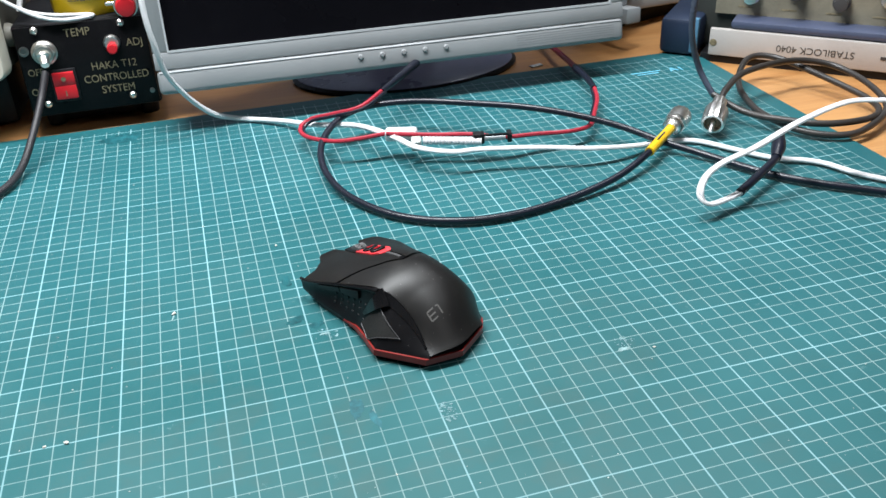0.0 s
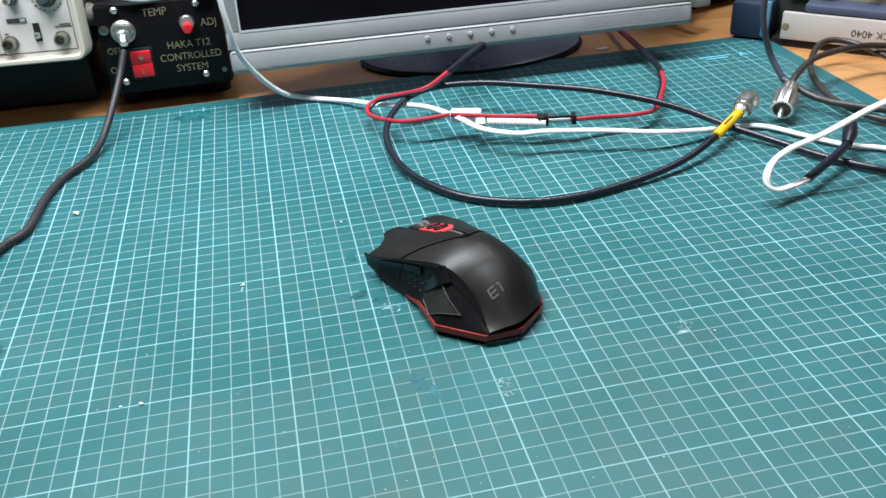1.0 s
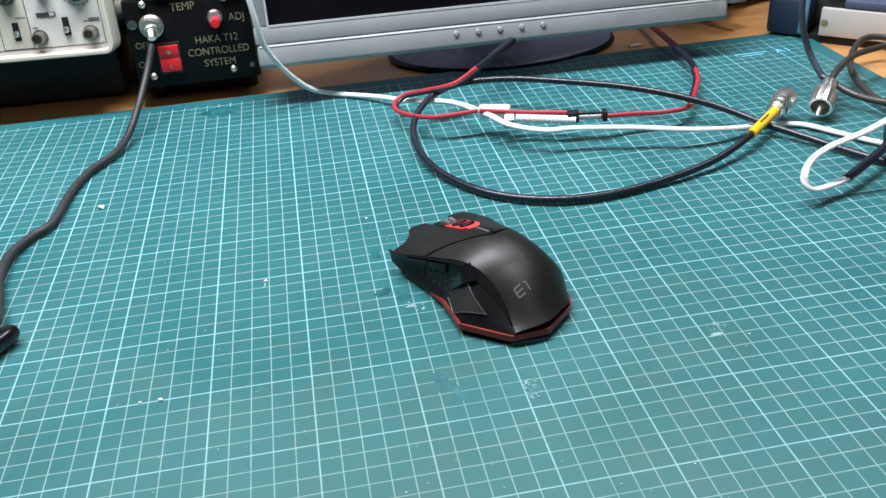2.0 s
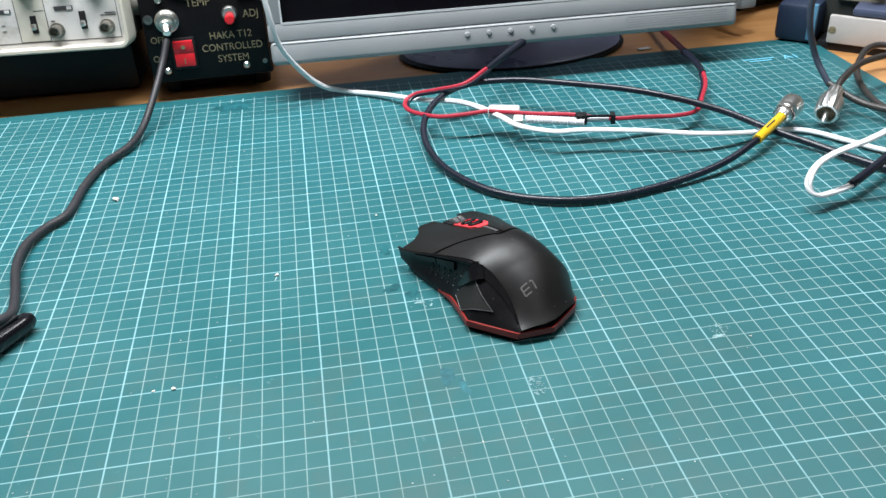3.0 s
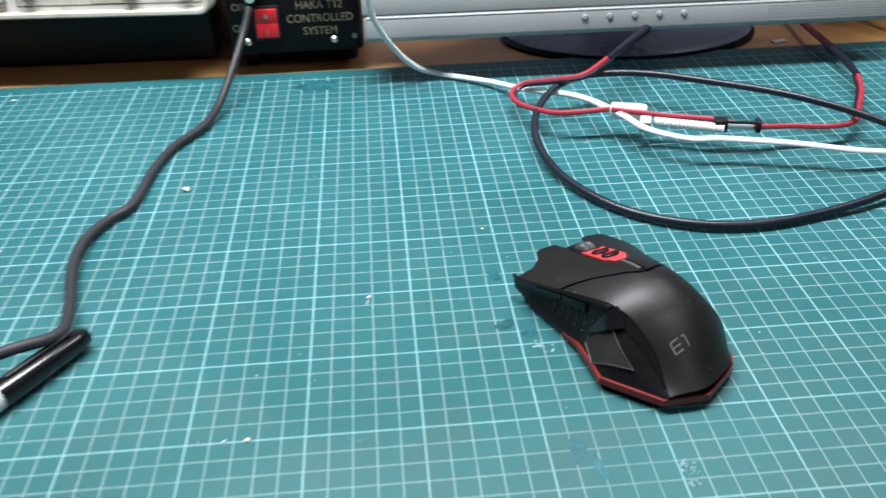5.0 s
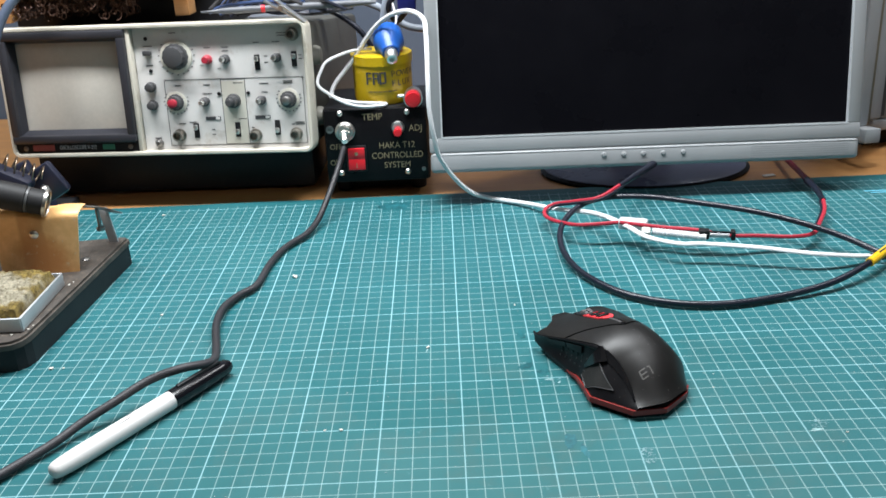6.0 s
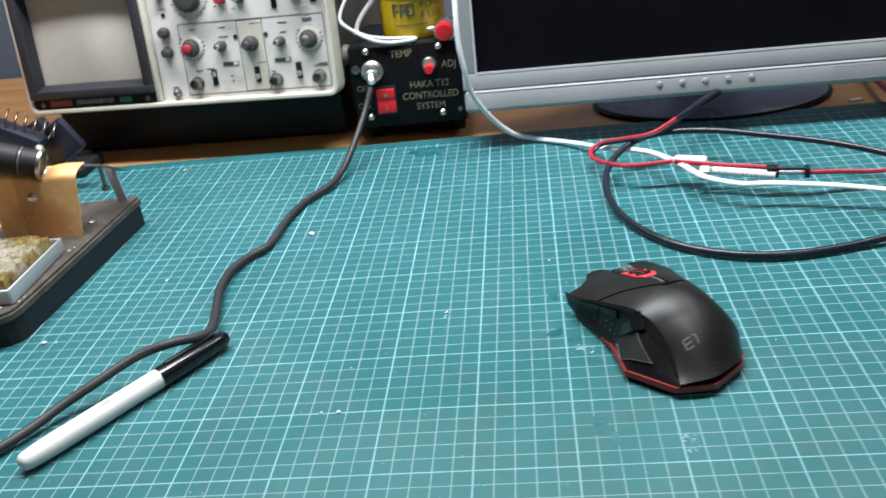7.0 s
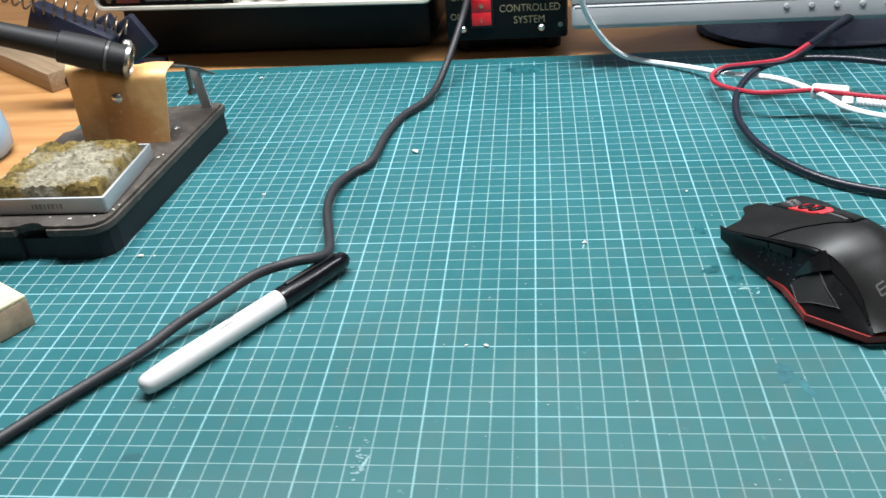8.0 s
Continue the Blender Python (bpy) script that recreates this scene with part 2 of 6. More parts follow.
def sponge_material():
    m, nt, p = nodes_of("dirty_cellulose_sponge")
    co = add(nt, "ShaderNodeTexCoord").outputs["Object"]
    big, mid, pits = noise_tex(nt, 38, 5, 0.6, co), noise_tex(nt, 160, 6, 0.7, co), noise_tex(nt, 420, 4, 0.7, co)
    col = mix(nt, step(nt, mid, 0.35, 0.65), (0.060, 0.038, 0.008), (0.26, 0.185, 0.045))
    grey = mix(nt, step(nt, mid, 0.35, 0.65), (0.13, 0.115, 0.075), (0.37, 0.335, 0.25))
    # the middle is burnt grey, the rim stays yellow
    dist = nt.nodes.new("ShaderNodeVectorMath")
    dist.operation = "DISTANCE"
    nt.links.new(co, dist.inputs[0])
    dist.inputs[1].default_value = (-0.292, 0.134, 0.036)
    worn = math_node(nt, "MULTIPLY_ADD", math_node(nt, "SUBTRACT", big, 0.5), 0.10, dist.outputs["Value"])
    col = mix(nt, math_node(nt, "SUBTRACT", 1.0, step(nt, worn, 0.022, 0.036), clamp=True), col, grey)
    col = mix(nt, math_node(nt, "MULTIPLY", step(nt, pits, 0.55, 0.66), 0.8), col, (0.03, 0.022, 0.008))
    nt.links.new(col, p.inputs["Base Color"])
    p.inputs["Roughness"].default_value = 0.95
    bump(nt, p, pits, 1.0, 0.001)
    return m


SPONGE = sponge_material()
CRUMB = surface("pale_solder_crumb", (0.62, 0.60, 0.54), 0.5, vary=0.2)
BLOCK_TOP = surface("cream_block_face", (0.66, 0.57, 0.36), 0.7, vary=0.06, stain=50)
BLOCK_SIDE = surface("brown_block_edge", (0.40, 0.28, 0.19), 0.85, vary=0.2, stain=70, relief=0.6)
OLIVE = surface("olive_grey_panel", (0.24, 0.22, 0.165), 0.5, vary=0.15, stain=30)
WHITE_PANEL = surface("off_white_panel", (0.66, 0.64, 0.63), 0.5, vary=0.05, dirt=(0.4, 0.35, 0.3, 0.25))
LABEL_GREY = surface("warm_grey_label_panel", (0.47, 0.44, 0.42), 0.45, vary=0.05, dirt=(0.35, 0.31, 0.28, 0.25))
TAB_BLUE = surface("pale_blue_plastic", (0.085, 0.21, 0.33), 0.4, vary=0.06)
LEAD_BLUE = surface("blue_grey_lead_jacket", (0.055, 0.068, 0.10), 0.4, vary=0.12)
COPPER = surface("dark_copper_wool", (0.06, 0.027, 0.016), 0.45, 0.5, vary=0.3)
CLEAR = glass_material("clear_blue_bottle_plastic", (0.55, 0.74, 0.92), 0.25)
CLEAR.node_tree.nodes["Principled BSDF"].inputs["Transmission Weight"].default_value = 0.45
def brass_material():
    """Brass sheet, stained orange by heat round the screw."""
    m, nt, p = nodes_of("heat_stained_brass")
    co = add(nt, "ShaderNodeTexCoord").outputs["Object"]
    rough, fine, dots = noise_tex(nt, 70, 6, 0.65, co), noise_tex(nt, 420, 3, 0.6, co), noise_tex(nt, 210, 3, 0.6, co)
    col = mix(nt, step(nt, rough, 0.3, 0.7), (0.68, 0.37, 0.135), (0.88, 0.53, 0.235))
    d = nt.nodes.new("ShaderNodeVectorMath")
    d.operation = "DISTANCE"
    nt.links.new(co, d.inputs[0])
    d.inputs[1].default_value = (-0.279, 0.204, 0.034)
    sep = add(nt, "ShaderNodeSeparateXYZ")
    nt.links.new(co, sep.inputs[0])
    # the scorched upright band behind the iron
    across = math_node(nt, "ABSOLUTE", math_node(nt, "ADD", math_node(nt, "MULTIPLY_ADD", math_node(nt, "SUBTRACT", rough, 0.5), 0.006, 0.286), sep.outputs["X"]))
    band = math_node(nt, "SUBTRACT", 1.0, step(nt, across, 0.0085, 0.0110), clamp=True)
    col = mix(nt, math_node(nt, "MULTIPLY", band, 0.55), col, (0.50, 0.21, 0.07))
    spot = math_node(nt, "ADD", d.outputs["Value"], math_node(nt, "MULTIPLY", math_node(nt, "SUBTRACT", rough, 0.5), 0.03))
    col = mix(nt, math_node(nt, "SUBTRACT", 0.85, step(nt, spot, 0.010, 0.030), clamp=True), col, (0.66, 0.28, 0.09))
    col = mix(nt, math_node(nt, "MULTIPLY", step(nt, dots, 0.64, 0.70), 0.6), col, (0.74, 0.55, 0.34))
    nt.links.new(col, p.inputs["Base Color"])
    p.inputs["Metallic"].default_value = 0.05
    p.inputs["Roughness"].default_value = 0.40
    bump(nt, p, fine, 0.3, 0.0004)
    return m


TARNISH = brass_material()


# ---- building helpers ----
def part(name, bm, material, parent=None, label="", smooth=True, m=None):
    me = bpy.data.meshes.new(name)
    bmesh.ops.recalc_face_normals(bm, faces=bm.faces)
    bm.to_mesh(me)
    bm.free()
    me.materials.append(material)
    for f in me.polygons:
        f.use_smooth = smooth
    if smooth:
        me.set_sharp_from_angle(angle=radians(38))
    ob = new(name, me)
    if parent is not None:
        ob.parent = parent
    if m is not None:
        ob.matrix_basis = m
    if label:
        ob["label"] = label
    return ob


def thing(name, m, label, category, group="", kind=""):
    ob = new(name)
    ob.empty_display_size = 0.01
    ob.matrix_basis = m
    return tagged(ob, label, category, group, kind)


def box(sx, sy, sz, at=(0, 0, 0), bevel=0.0, seg=2, bm=None, rot=None):
    """A box whose base centre lies at `at`."""
    own = bmesh.new()
    bmesh.ops.create_cube(own, size=1)
    bmesh.ops.scale(own, vec=(sx, sy, sz), verts=own.verts)
    bmesh.ops.translate(own, vec=(0, 0, sz / 2), verts=own.verts)
    if bevel:
        bmesh.ops.bevel(own, geom=own.edges[:], offset=bevel, segments=seg, profile=0.5, affect="EDGES")
    if rot is not None:
        bmesh.ops.transform(own, matrix=rot, verts=own.verts)
    bmesh.ops.translate(own, vec=at, verts=own.verts)
    return join(bm, own)


def join(bm, own):
    if bm is None:
        return own
    me = bpy.data.meshes.new("tmp")
    own.to_mesh(me)
    own.free()
    bm.from_mesh(me)
    bpy.data.meshes.remove(me)
    return bm


AXES = {"z": Matrix.Identity(4), "-y": pose(0, 0, 0, 90, 0, 0), "y": pose(0, 0, 0, -90, 0, 0), "x": pose(0, 0, 0, 0, 90, 0), "-x": pose(0, 0, 0, 0, -90, 0)}


def lathe(profile, at=(0, 0, 0), axis="z", seg=24, flutes=0, depth=0.0, bm=None, rot=None):
    """Turns (radius, height) pairs round an axis; flutes cut a knurl of that depth."""
    own = bmesh.new()
    rings = []
    for r, h in profile:
        ring = []
        for i in range(seg):
            a = 2 * math.pi * i / seg
            k = 1 - (depth / max(r, 1e-5) if flutes and (i * flutes * 2 // seg) % 2 else 0)
            ring.append(own.verts.new((r * k * math.cos(a), r * k * math.sin(a), h)))
        rings.append(ring)
    for a, b in zip(rings, rings[1:]):
        for i in range(seg):
            own.faces.new((a[i], a[(i + 1) % seg], b[(i + 1) % seg], b[i]))
    if profile[0][0] > 1e-5:
        own.faces.new(rings[0][::-1])
    if profile[-1][0] > 1e-5:
        own.faces.new(rings[-1])
    bmesh.ops.remove_doubles(own, verts=own.verts, dist=1e-6)
    bmesh.ops.transform(own, matrix=Matrix.Translation(at) @ (rot if rot is not None else AXES[axis]), verts=own.verts)
    return join(bm, own)


def smooth_path(points, per=8):
    """A Catmull-Rom curve through the points."""
    p = [Vector(q) for q in points]
    p = [2 * p[0] - p[1]] + p + [2 * p[-1] - p[-2]]
    out = []
    for i in range(1, len(p) - 2):
        a, b, c, d = p[i - 1:i + 3]
        for j in range(per):
            t = j / per
            out.append(0.5 * ((2 * b) + (c - a) * t + (2 * a - 5 * b + 4 * c - d) * t * t + (3 * b - a - 3 * c + d) * t ** 3))
    out.append(p[-2])
    return out


def tube(points, radius, per=8, seg=10, flat=1.0, bm=None, taper=None, side=0.0):
    """A swept cable. flat squeezes it; side shifts it sideways."""
    own = bmesh.new()
    path = smooth_path(points, per)
    up = Vector((0, 0, 1))
    rings = []
    n = len(path)
    for i, q in enumerate(path):
        d = (path[min(i + 1, n - 1)] - path[max(i - 1, 0)]).normalized()
        s = d.cross(up)
        if s.length < 1e-3:
            s = Vector((1, 0, 0))
        s.normalize()
        u = s.cross(d).normalized()
        r = radius if taper is None else taper(i / (n - 1)) * radius
        c = q + s * side
        rings.append([own.verts.new(c + s * (r * math.cos(2 * math.pi * k / seg)) + u * (r * flat * math.sin(2 * math.pi * k / seg))) for k in range(seg)])
    for a, b in zip(rings, rings[1:]):
        for k in range(seg):
            own.faces.new((a[k], a[(k + 1) % seg], b[(k + 1) % seg], b[k]))
    own.faces.new(rings[0][::-1])
    own.faces.new(rings[-1])
    return join(bm, own)


def text_part(name, words, size, material, parent, m, align="CENTER", squash=1.0, label=""):
    cu = bpy.data.curves.new(name, "FONT")
    cu.body, cu.size, cu.align_x, cu.align_y, cu.extrude = words, size, align, "CENTER", 0.00008
    tmp = new(name, cu)
    me = bpy.data.meshes.new_from_object(tmp.evaluated_get(bpy.context.evaluated_depsgraph_get()))
    bpy.data.objects.remove(tmp)
    bpy.data.curves.remove(cu)
    me.materials.clear()
    me.materials.append(material)
    ob = new(name, me)
    ob.parent = parent
    ob.matrix_basis = m @ Matrix.Diagonal((squash, 1, 1, 1))
    if label:
        ob["label"] = label
    return ob




def bars(parent, spots, material, name="print_bar"):
    """Small plain bars of print on an upright face: (x, z, width, height), y given by the caller's parent."""
    for x, y, z, w, h in spots:
        part(name, box(w, 0.0003, h, (x, y, z - h / 2)), material, parent, smooth=False)


# ---- room ----
DESK = -0.003
FLOOR_Z = -0.76


def wall(name, sx, sy, sz, at, material=WALL):
    ob = part(name, box(sx, sy, sz), material, smooth=False, m=Matrix.Translation(at))
    return tagged(ob, kind="structure")


wall("floor", 5.2, 4.6, 0.1, (0.1, -1.3, FLOOR_Z - 0.1), FLOOR)
wall("ceiling", 5.2, 4.6, 0.1, (0.1, -1.3, 1.50), CEIL)
wall("wall_back", 5.2, 0.1, 2.26, (0.1, 0.90, FLOOR_Z), WALL_BACK)
wall("wall_front", 5.2, 0.1, 2.26, (0.1, -3.55, FLOOR_Z))
wall("wall_left", 0.1, 4.35, 2.26, (-2.45, -1.325, FLOOR_Z))
wall("wall_right", 0.1, 4.35, 2.26, (2.65, -1.325, FLOOR_Z))


def build_desk():
    d = thing("desk", pose(0, 0, DESK), "varnished orange-brown wooden workbench under the cutting mat", "desk")
    part("desktop", box(2.2, 1.15, 0.03, (0.1, 0.27, -0.03), 0.003), WOOD, d)
    for x in (-0.9, 1.1):
        for y in (-0.2, 0.75):
            part("leg", box(0.06, 0.06, -FLOOR_Z - 0.033 , (x, y, FLOOR_Z + 0.003)), WOOD, d)


build_desk()


def build_lamp(name, at, sx, sy):
    d = thing(name, Matrix.Translation(at), "unseen white lamp housing hung from the ceiling", "lamp")
    part("housing", box(sx + 0.04, sy + 0.04, 0.04, (0, 0, 0.012), 0.005), CEIL, d)
    part("rod", box(0.02, 0.02, 1.502 - at[2] - 0.05, (0, 0, 0.05)), CEIL, d)


build_lamp("bench_lamp", (-0.07, 0.23, 1.018), 1.00, 0.14)
# the two fills get added housings that stay out of view
build_lamp("side_fill_housing", (0.79, 0.505, 1.075), 0.50, 0.20)
build_lamp("front_fill_housing", (0.9, -1.3, 1.448), 1.2, 0.15)


def build_mat():
    d = thing("cutting_mat", pose(0, 0, 0), "worn green cutting mat with a pale centimetre grid on the desk", "cutting mat")
    bm = box(0.917, 0.607, 0.003, (0.0875, 0.1135, -0.003))
    bmesh.ops.bevel(bm, geom=[e for e in bm.edges if abs(e.verts[0].co.z - e.verts[1].co.z) > 0.002], offset=0.008, segments=5, affect="EDGES")
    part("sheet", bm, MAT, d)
    text_part("size_mark", "A1", 0.014, BLUE_INK, d, pose(0.505, 0.368, 0.0002))
    for i, w in enumerate((0.030, 0.022)):
        part("print_bar", box(w, 0.0016, 0.0002, (0.474, 0.3705 - 0.005 * i, 0.0)), BLUE_INK, d, smooth=False)


build_mat()


def smudge(x, y, sx, sy, turn, seed, ragged=0.35, n=22):
    """An uneven flat spot on the mat."""
    bm = bmesh.new()
    rnd = random.Random(seed)
    ph = [rnd.uniform(0, 6.3) for _ in range(4)]
    vs = []
    for i in range(n):
        a = 2 * math.pi * i / n
        k = 1 + ragged * (0.5 * math.sin(2 * a + ph[0]) + 0.35 * math.sin(3 * a + ph[1]) + 0.3 * math.sin(7 * a + ph[2]))
        vs.append(bm.verts.new((sx * k * math.cos(a), sy * k * math.sin(a), 0.0)))
    bm.faces.new(vs)
    bmesh.ops.transform(bm, matrix=pose(x, y, 0.00012, 0, 0, turn), verts=bm.verts)
    return bm


TEAL_STAIN = surface("dark_teal_ink_stain", (0.003, 0.085, 0.098), 0.45, vary=0.3, stain=120)
BLUE_STAIN = surface("blue_ink_stain", (0.010, 0.108, 0.128), 0.5, vary=0.3, stain=120)
SCRATCH = surface("pale_scratched_vinyl", (0.22, 0.36, 0.37), 0.6, vary=0.3, stain=300)
mat_thing = bpy.data.objects["cutting_mat"]
for k, (x, y, sx, sy, turn) in enumerate(((0.095, 0.110, 0.0032, 0.0055, 10), (0.0945, 0.066, 0.0050, 0.0036, 20), (0.105, 0.058, 0.0042, 0.0028, -10), (-0.175, -0.077, 0.0042, 0.0030, 15), (0.112, -0.020, 0.0030, 0.0085, -8), (0.119, -0.030, 0.0022, 0.0060, 6), (-0.008, 0.386, 0.020, 0.008, 4))):
    part("stain", smudge(x, y, sx, sy, turn, k), TEAL_STAIN if k < 4 else BLUE_STAIN, mat_thing, "dark teal ink stain", smooth=False)
for k, (x, y, sx, sy, turn) in enumerate(((0.1080, 0.0480, 0.0022, 0.0012, 20), (0.1140, 0.0440, 0.0012, 0.0008, 70), (0.0275, 0.0930, 0.0006, 0.0022, -15), (-0.0720, -0.0800, 0.0008, 0.0045, -8), (0.2560, -0.0190, 0.0030, 0.0016, 20))):
    part("scratch", smudge(x, y, sx, sy, turn, 40 + k, 0.6), SCRATCH, mat_thing, "pale scratch", smooth=False)


def flecks(count, x0, x1, y0, y1, lo, hi, seed, centre=None):
    """Many tiny flat flecks in one mesh, gathered in an oval where a centre is given."""
    rnd = random.Random(seed)
    verts, faces = [], []
    for _ in range(count):
        x, y = rnd.uniform(x0, x1), rnd.uniform(y0, y1)
        if centre:
            a, k = rnd.uniform(0, 6.283), rnd.random() ** 0.6
            x, y = centre[0] + x1 * k * math.cos(a), centre[1] + y1 * k * math.sin(a)
        r, ph, n = lo + (hi - lo) * rnd.random() ** 3, rnd.uniform(0, 6.3), 6
        faces.append(tuple(range(len(verts), len(verts) + n)))
        for i in range(n):
            q = r * rnd.uniform(0.5, 1.2)
            verts.append((x + q * math.cos(ph + i * 1.047), y + 0.7 * q * math.sin(ph + i * 1.047), 0.00014 + 0.000004 * (len(faces) % 60)))
    bm = bmesh.new()
    me = bpy.data.meshes.new("tmp")
    me.from_pydata(verts, [], faces)
    bm.from_mesh(me)
    bpy.data.meshes.remove(me)
    return bm


SCUFF = surface("paler_rubbed_vinyl", (0.16, 0.29, 0.31), 0.7, vary=0.2, relief=0, stain=300)
DUST = surface("pale_dust", (0.36, 0.42, 0.40), 0.8, vary=0.3, stain=300)
part("scuff", flecks(90, 0, 0.0040, 0, 0.0075, 0.0002, 0.0011, 3, (0.154, -0.0365)), SCUFF, mat_thing, "pale scuffed patch", smooth=False)
part("scuff", flecks(26, 0, 0.0085, 0, 0.0050, 0.0003, 0.0011, 4, (0.108, 0.047)), SCUFF, mat_thing, "pale scuffed patch", smooth=False)
part("scuff", flecks(30, 0, 0.0060, 0, 0.0040, 0.0003, 0.0010, 5, (0.260, -0.013)), SCUFF, mat_thing, "pale scuffed patch", smooth=False)
part("scuff", flecks(44, 0, 0.0030, 0, 0.0150, 0.0003, 0.0012, 6, (-0.074, -0.076)), SCUFF, mat_thing, "pale scuffed streak", smooth=False)
dust = part("dust", flecks(420, -0.33, 0.50, -0.17, 0.38, 0.00022, 0.00075, 9), DUST, mat_thing, "fine pale dust specks", smooth=False)
tagged(dust, "fine pale dust specks", kind="stuff")

# ---- computer mouse ----
def table(pairs, v):
    """Piecewise values, a little rounded at the joints."""
    xs, ys = [a for a, _ in pairs], [b for _, b in pairs]
    return float(sum(w * np.interp(v + dv, xs, ys) for w, dv in ((0.08, -0.0075), (0.14, -0.005), (0.18, -0.0025), (0.20, 0.0), (0.18, 0.0025), (0.14, 0.005), (0.08, 0.0075))))


RIDGE_X = [(0, 0.0215), (0.0035, 0.0195), (0.0105, 0.0172), (0.019, 0.0168), (0.0266, 0.0188), (0.0358, 0.0214), (0.055, 0.0276), (0.077, 0.0320), (0.095, 0.0350), (0.110, 0.0350)]
RIDGE_Z = [(0, 0.0066), (0.0035, 0.0088), (0.0105, 0.0142), (0.019, 0.0220), (0.0266, 0.0280), (0.0358, 0.0312), (0.042, 0.0308), (0.055, 0.0275), (0.077, 0.0205), (0.098, 0.0135), (0.110, 0.0120)]
TOP_Z = [(0, 0.0068), (0.003, 0.0125), (0.008, 0.0190), (0.0175, 0.0270), (0.030, 0.0345), (0.043, 0.0378), (0.056, 0.0358), (0.070, 0.0314), (0.085, 0.0260), (0.100, 0.0205), (0.110, 0.0175)]
RIGHT_X = [(0, 0.0175), (0.0055, 0.0235), (0.0226, 0.0314), (0.050, 0.0300), (0.077, 0.0322), (0.095, 0.0340), (0.110, 0.0340)]
RIGHT_Z = [(0, 0.0064), (0.010, 0.0072), (0.0226, 0.0088), (0.050, 0.0120), (0.077, 0.0140), (0.110, 0.0110)]
BASE = [(0.0, 0.0340, 0.104), (0.13, 0.0350, 0.090), (0.33, 0.0330, 0.070), (0.50, 0.0325, 0.050), (0.62, 0.0352, 0.036), (0.75, 0.0378, 0.0243), (0.93, 0.0268, 0.0056), (1.0, 0.0226, -0.0008)]
RIGHT_BASE = [(0.0, 0.0320, 0.104), (0.13, 0.0325, 0.090), (0.33, 0.0305, 0.070), (0.50, 0.0288, 0.050), (0.62, 0.0306, 0.036), (0.75, 0.0312, 0.0243), (0.93, 0.0245, 0.0100), (1.0, 0.0176, 0.0023)]


def heel(x, y):
    """The angular heel: how far its outline lies from y = 0 at x, fading out forwards."""
    xs, ys = [-0.045, -0.023, -0.0035, 0.0177, 0.032, 0.045], [0.005, -0.0008, -0.0070, 0.0023, 0.0120, 0.02]
    return float(sum(np.interp(x + dx, xs, ys) for dx in (-0.006, -0.003, 0.0, 0.003, 0.006))) / 5 * max(0.0, 1 - y / 0.024)


def grid_patch(f, nu, nv, thick=0.0012):
    """A curved panel with thickness from a function of (s, t) in 0..1."""
    bm = bmesh.new()
    v = [[bm.verts.new(f(i / nu, j / nv)) for j in range(nv + 1)] for i in range(nu + 1)]
    for i in range(nu):
        for j in range(nv):
            bm.faces.new((v[i][j], v[i + 1][j], v[i + 1][j + 1], v[i][j + 1]))
    bmesh.ops.recalc_face_normals(bm, faces=bm.faces)
    bm.normal_update()
    bmesh.ops.solidify(bm, geom=bm.faces[:], thickness=thick)
    return bm


def shell_at(y, a):
    """The upper shell at y from the heel; a runs from -1 (left ridge) to 1 (right ridge)."""
    w, r, h = (table(RIDGE_X, y), table(RIDGE_Z, y), table(TOP_Z, y)) if a < 0 else (table(RIGHT_X, y), table(RIGHT_Z, y), table(TOP_Z, y))
    k = min(1.0, max(0.0, (y - 0.055) / 0.03))
    if a < 0:
        x, z = w * a, r + (h - r) * (1 - abs(a) ** (2.1 + 0.9 * k))
    else:
        x, z = w * math.sin(a * math.pi / 2), r + (h - r) * max(0.0, math.cos(a * math.pi / 2)) ** (1.32 + 0.25 * k)
    return Vector((x, y + heel(x, y), z))


def front_edge(a):
    """How far the buttons reach: a prong at the rim, a bite beside it, a square corner, a notch for the wheel."""
    xs, ys = [0.0, 0.14, 0.19, 0.44, 0.52, 0.62, 0.80, 1.0], [0.1005, 0.1005, 0.1095, 0.1105, 0.1090, 0.1020, 0.0972, 0.0995]
    return float(np.interp(abs(a), xs, ys))


def flank_at(s, t, sign):
    """The glossy flank: s from the buttons to the heel, t from the ridge down to the base."""
    y = 0.1045 * (1 - s)
    top = Vector((table(RIDGE_X if sign < 0 else RIGHT_X, y), y, table(RIDGE_Z if sign < 0 else RIGHT_Z, y) - 0.0004))
    top.y += heel(sign * top.x, y)
    base = BASE if sign < 0 else RIGHT_BASE
    ks = [b[0] for b in base]
    low = Vector((float(np.interp(s, ks, [b[1] for b in base])), float(np.interp(s, ks, [b[2] for b in base])), 0.0042))
    p = top.lerp(low, t)
    hollow = (0.0030 if sign < 0 else 0.002) * math.sin(math.pi * min(1.0, t * 1.05)) * max(0.0, 1 - abs(s - 0.34) / 0.36)
    swell = (0.0022 if sign < 0 else 0.0) * math.sin(math.pi * t) * max(0.0, 1 - abs(s - 0.82) / 0.2)
    return Vector((sign * (p.x - hollow + swell), p.y, p.z))


def seam(a):
    """Where the palm shell meets the buttons, a kinked chevron pointing to the heel."""
    return float(np.interp(abs(a), [0.0, 0.08, 0.48, 1.0], [0.0462, 0.0470, 0.0548, 0.0690]))


def strip_path():
    return [(-0.0330, 0.062), (-0.0330, 0.050), (-0.0356, 0.036), (-0.0383, 0.0243), (-0.0230, -0.0010), (-0.0035, -0.0070), (0.0177, 0.0020), (0.0235, 0.0085), (0.0262, 0.0125)]


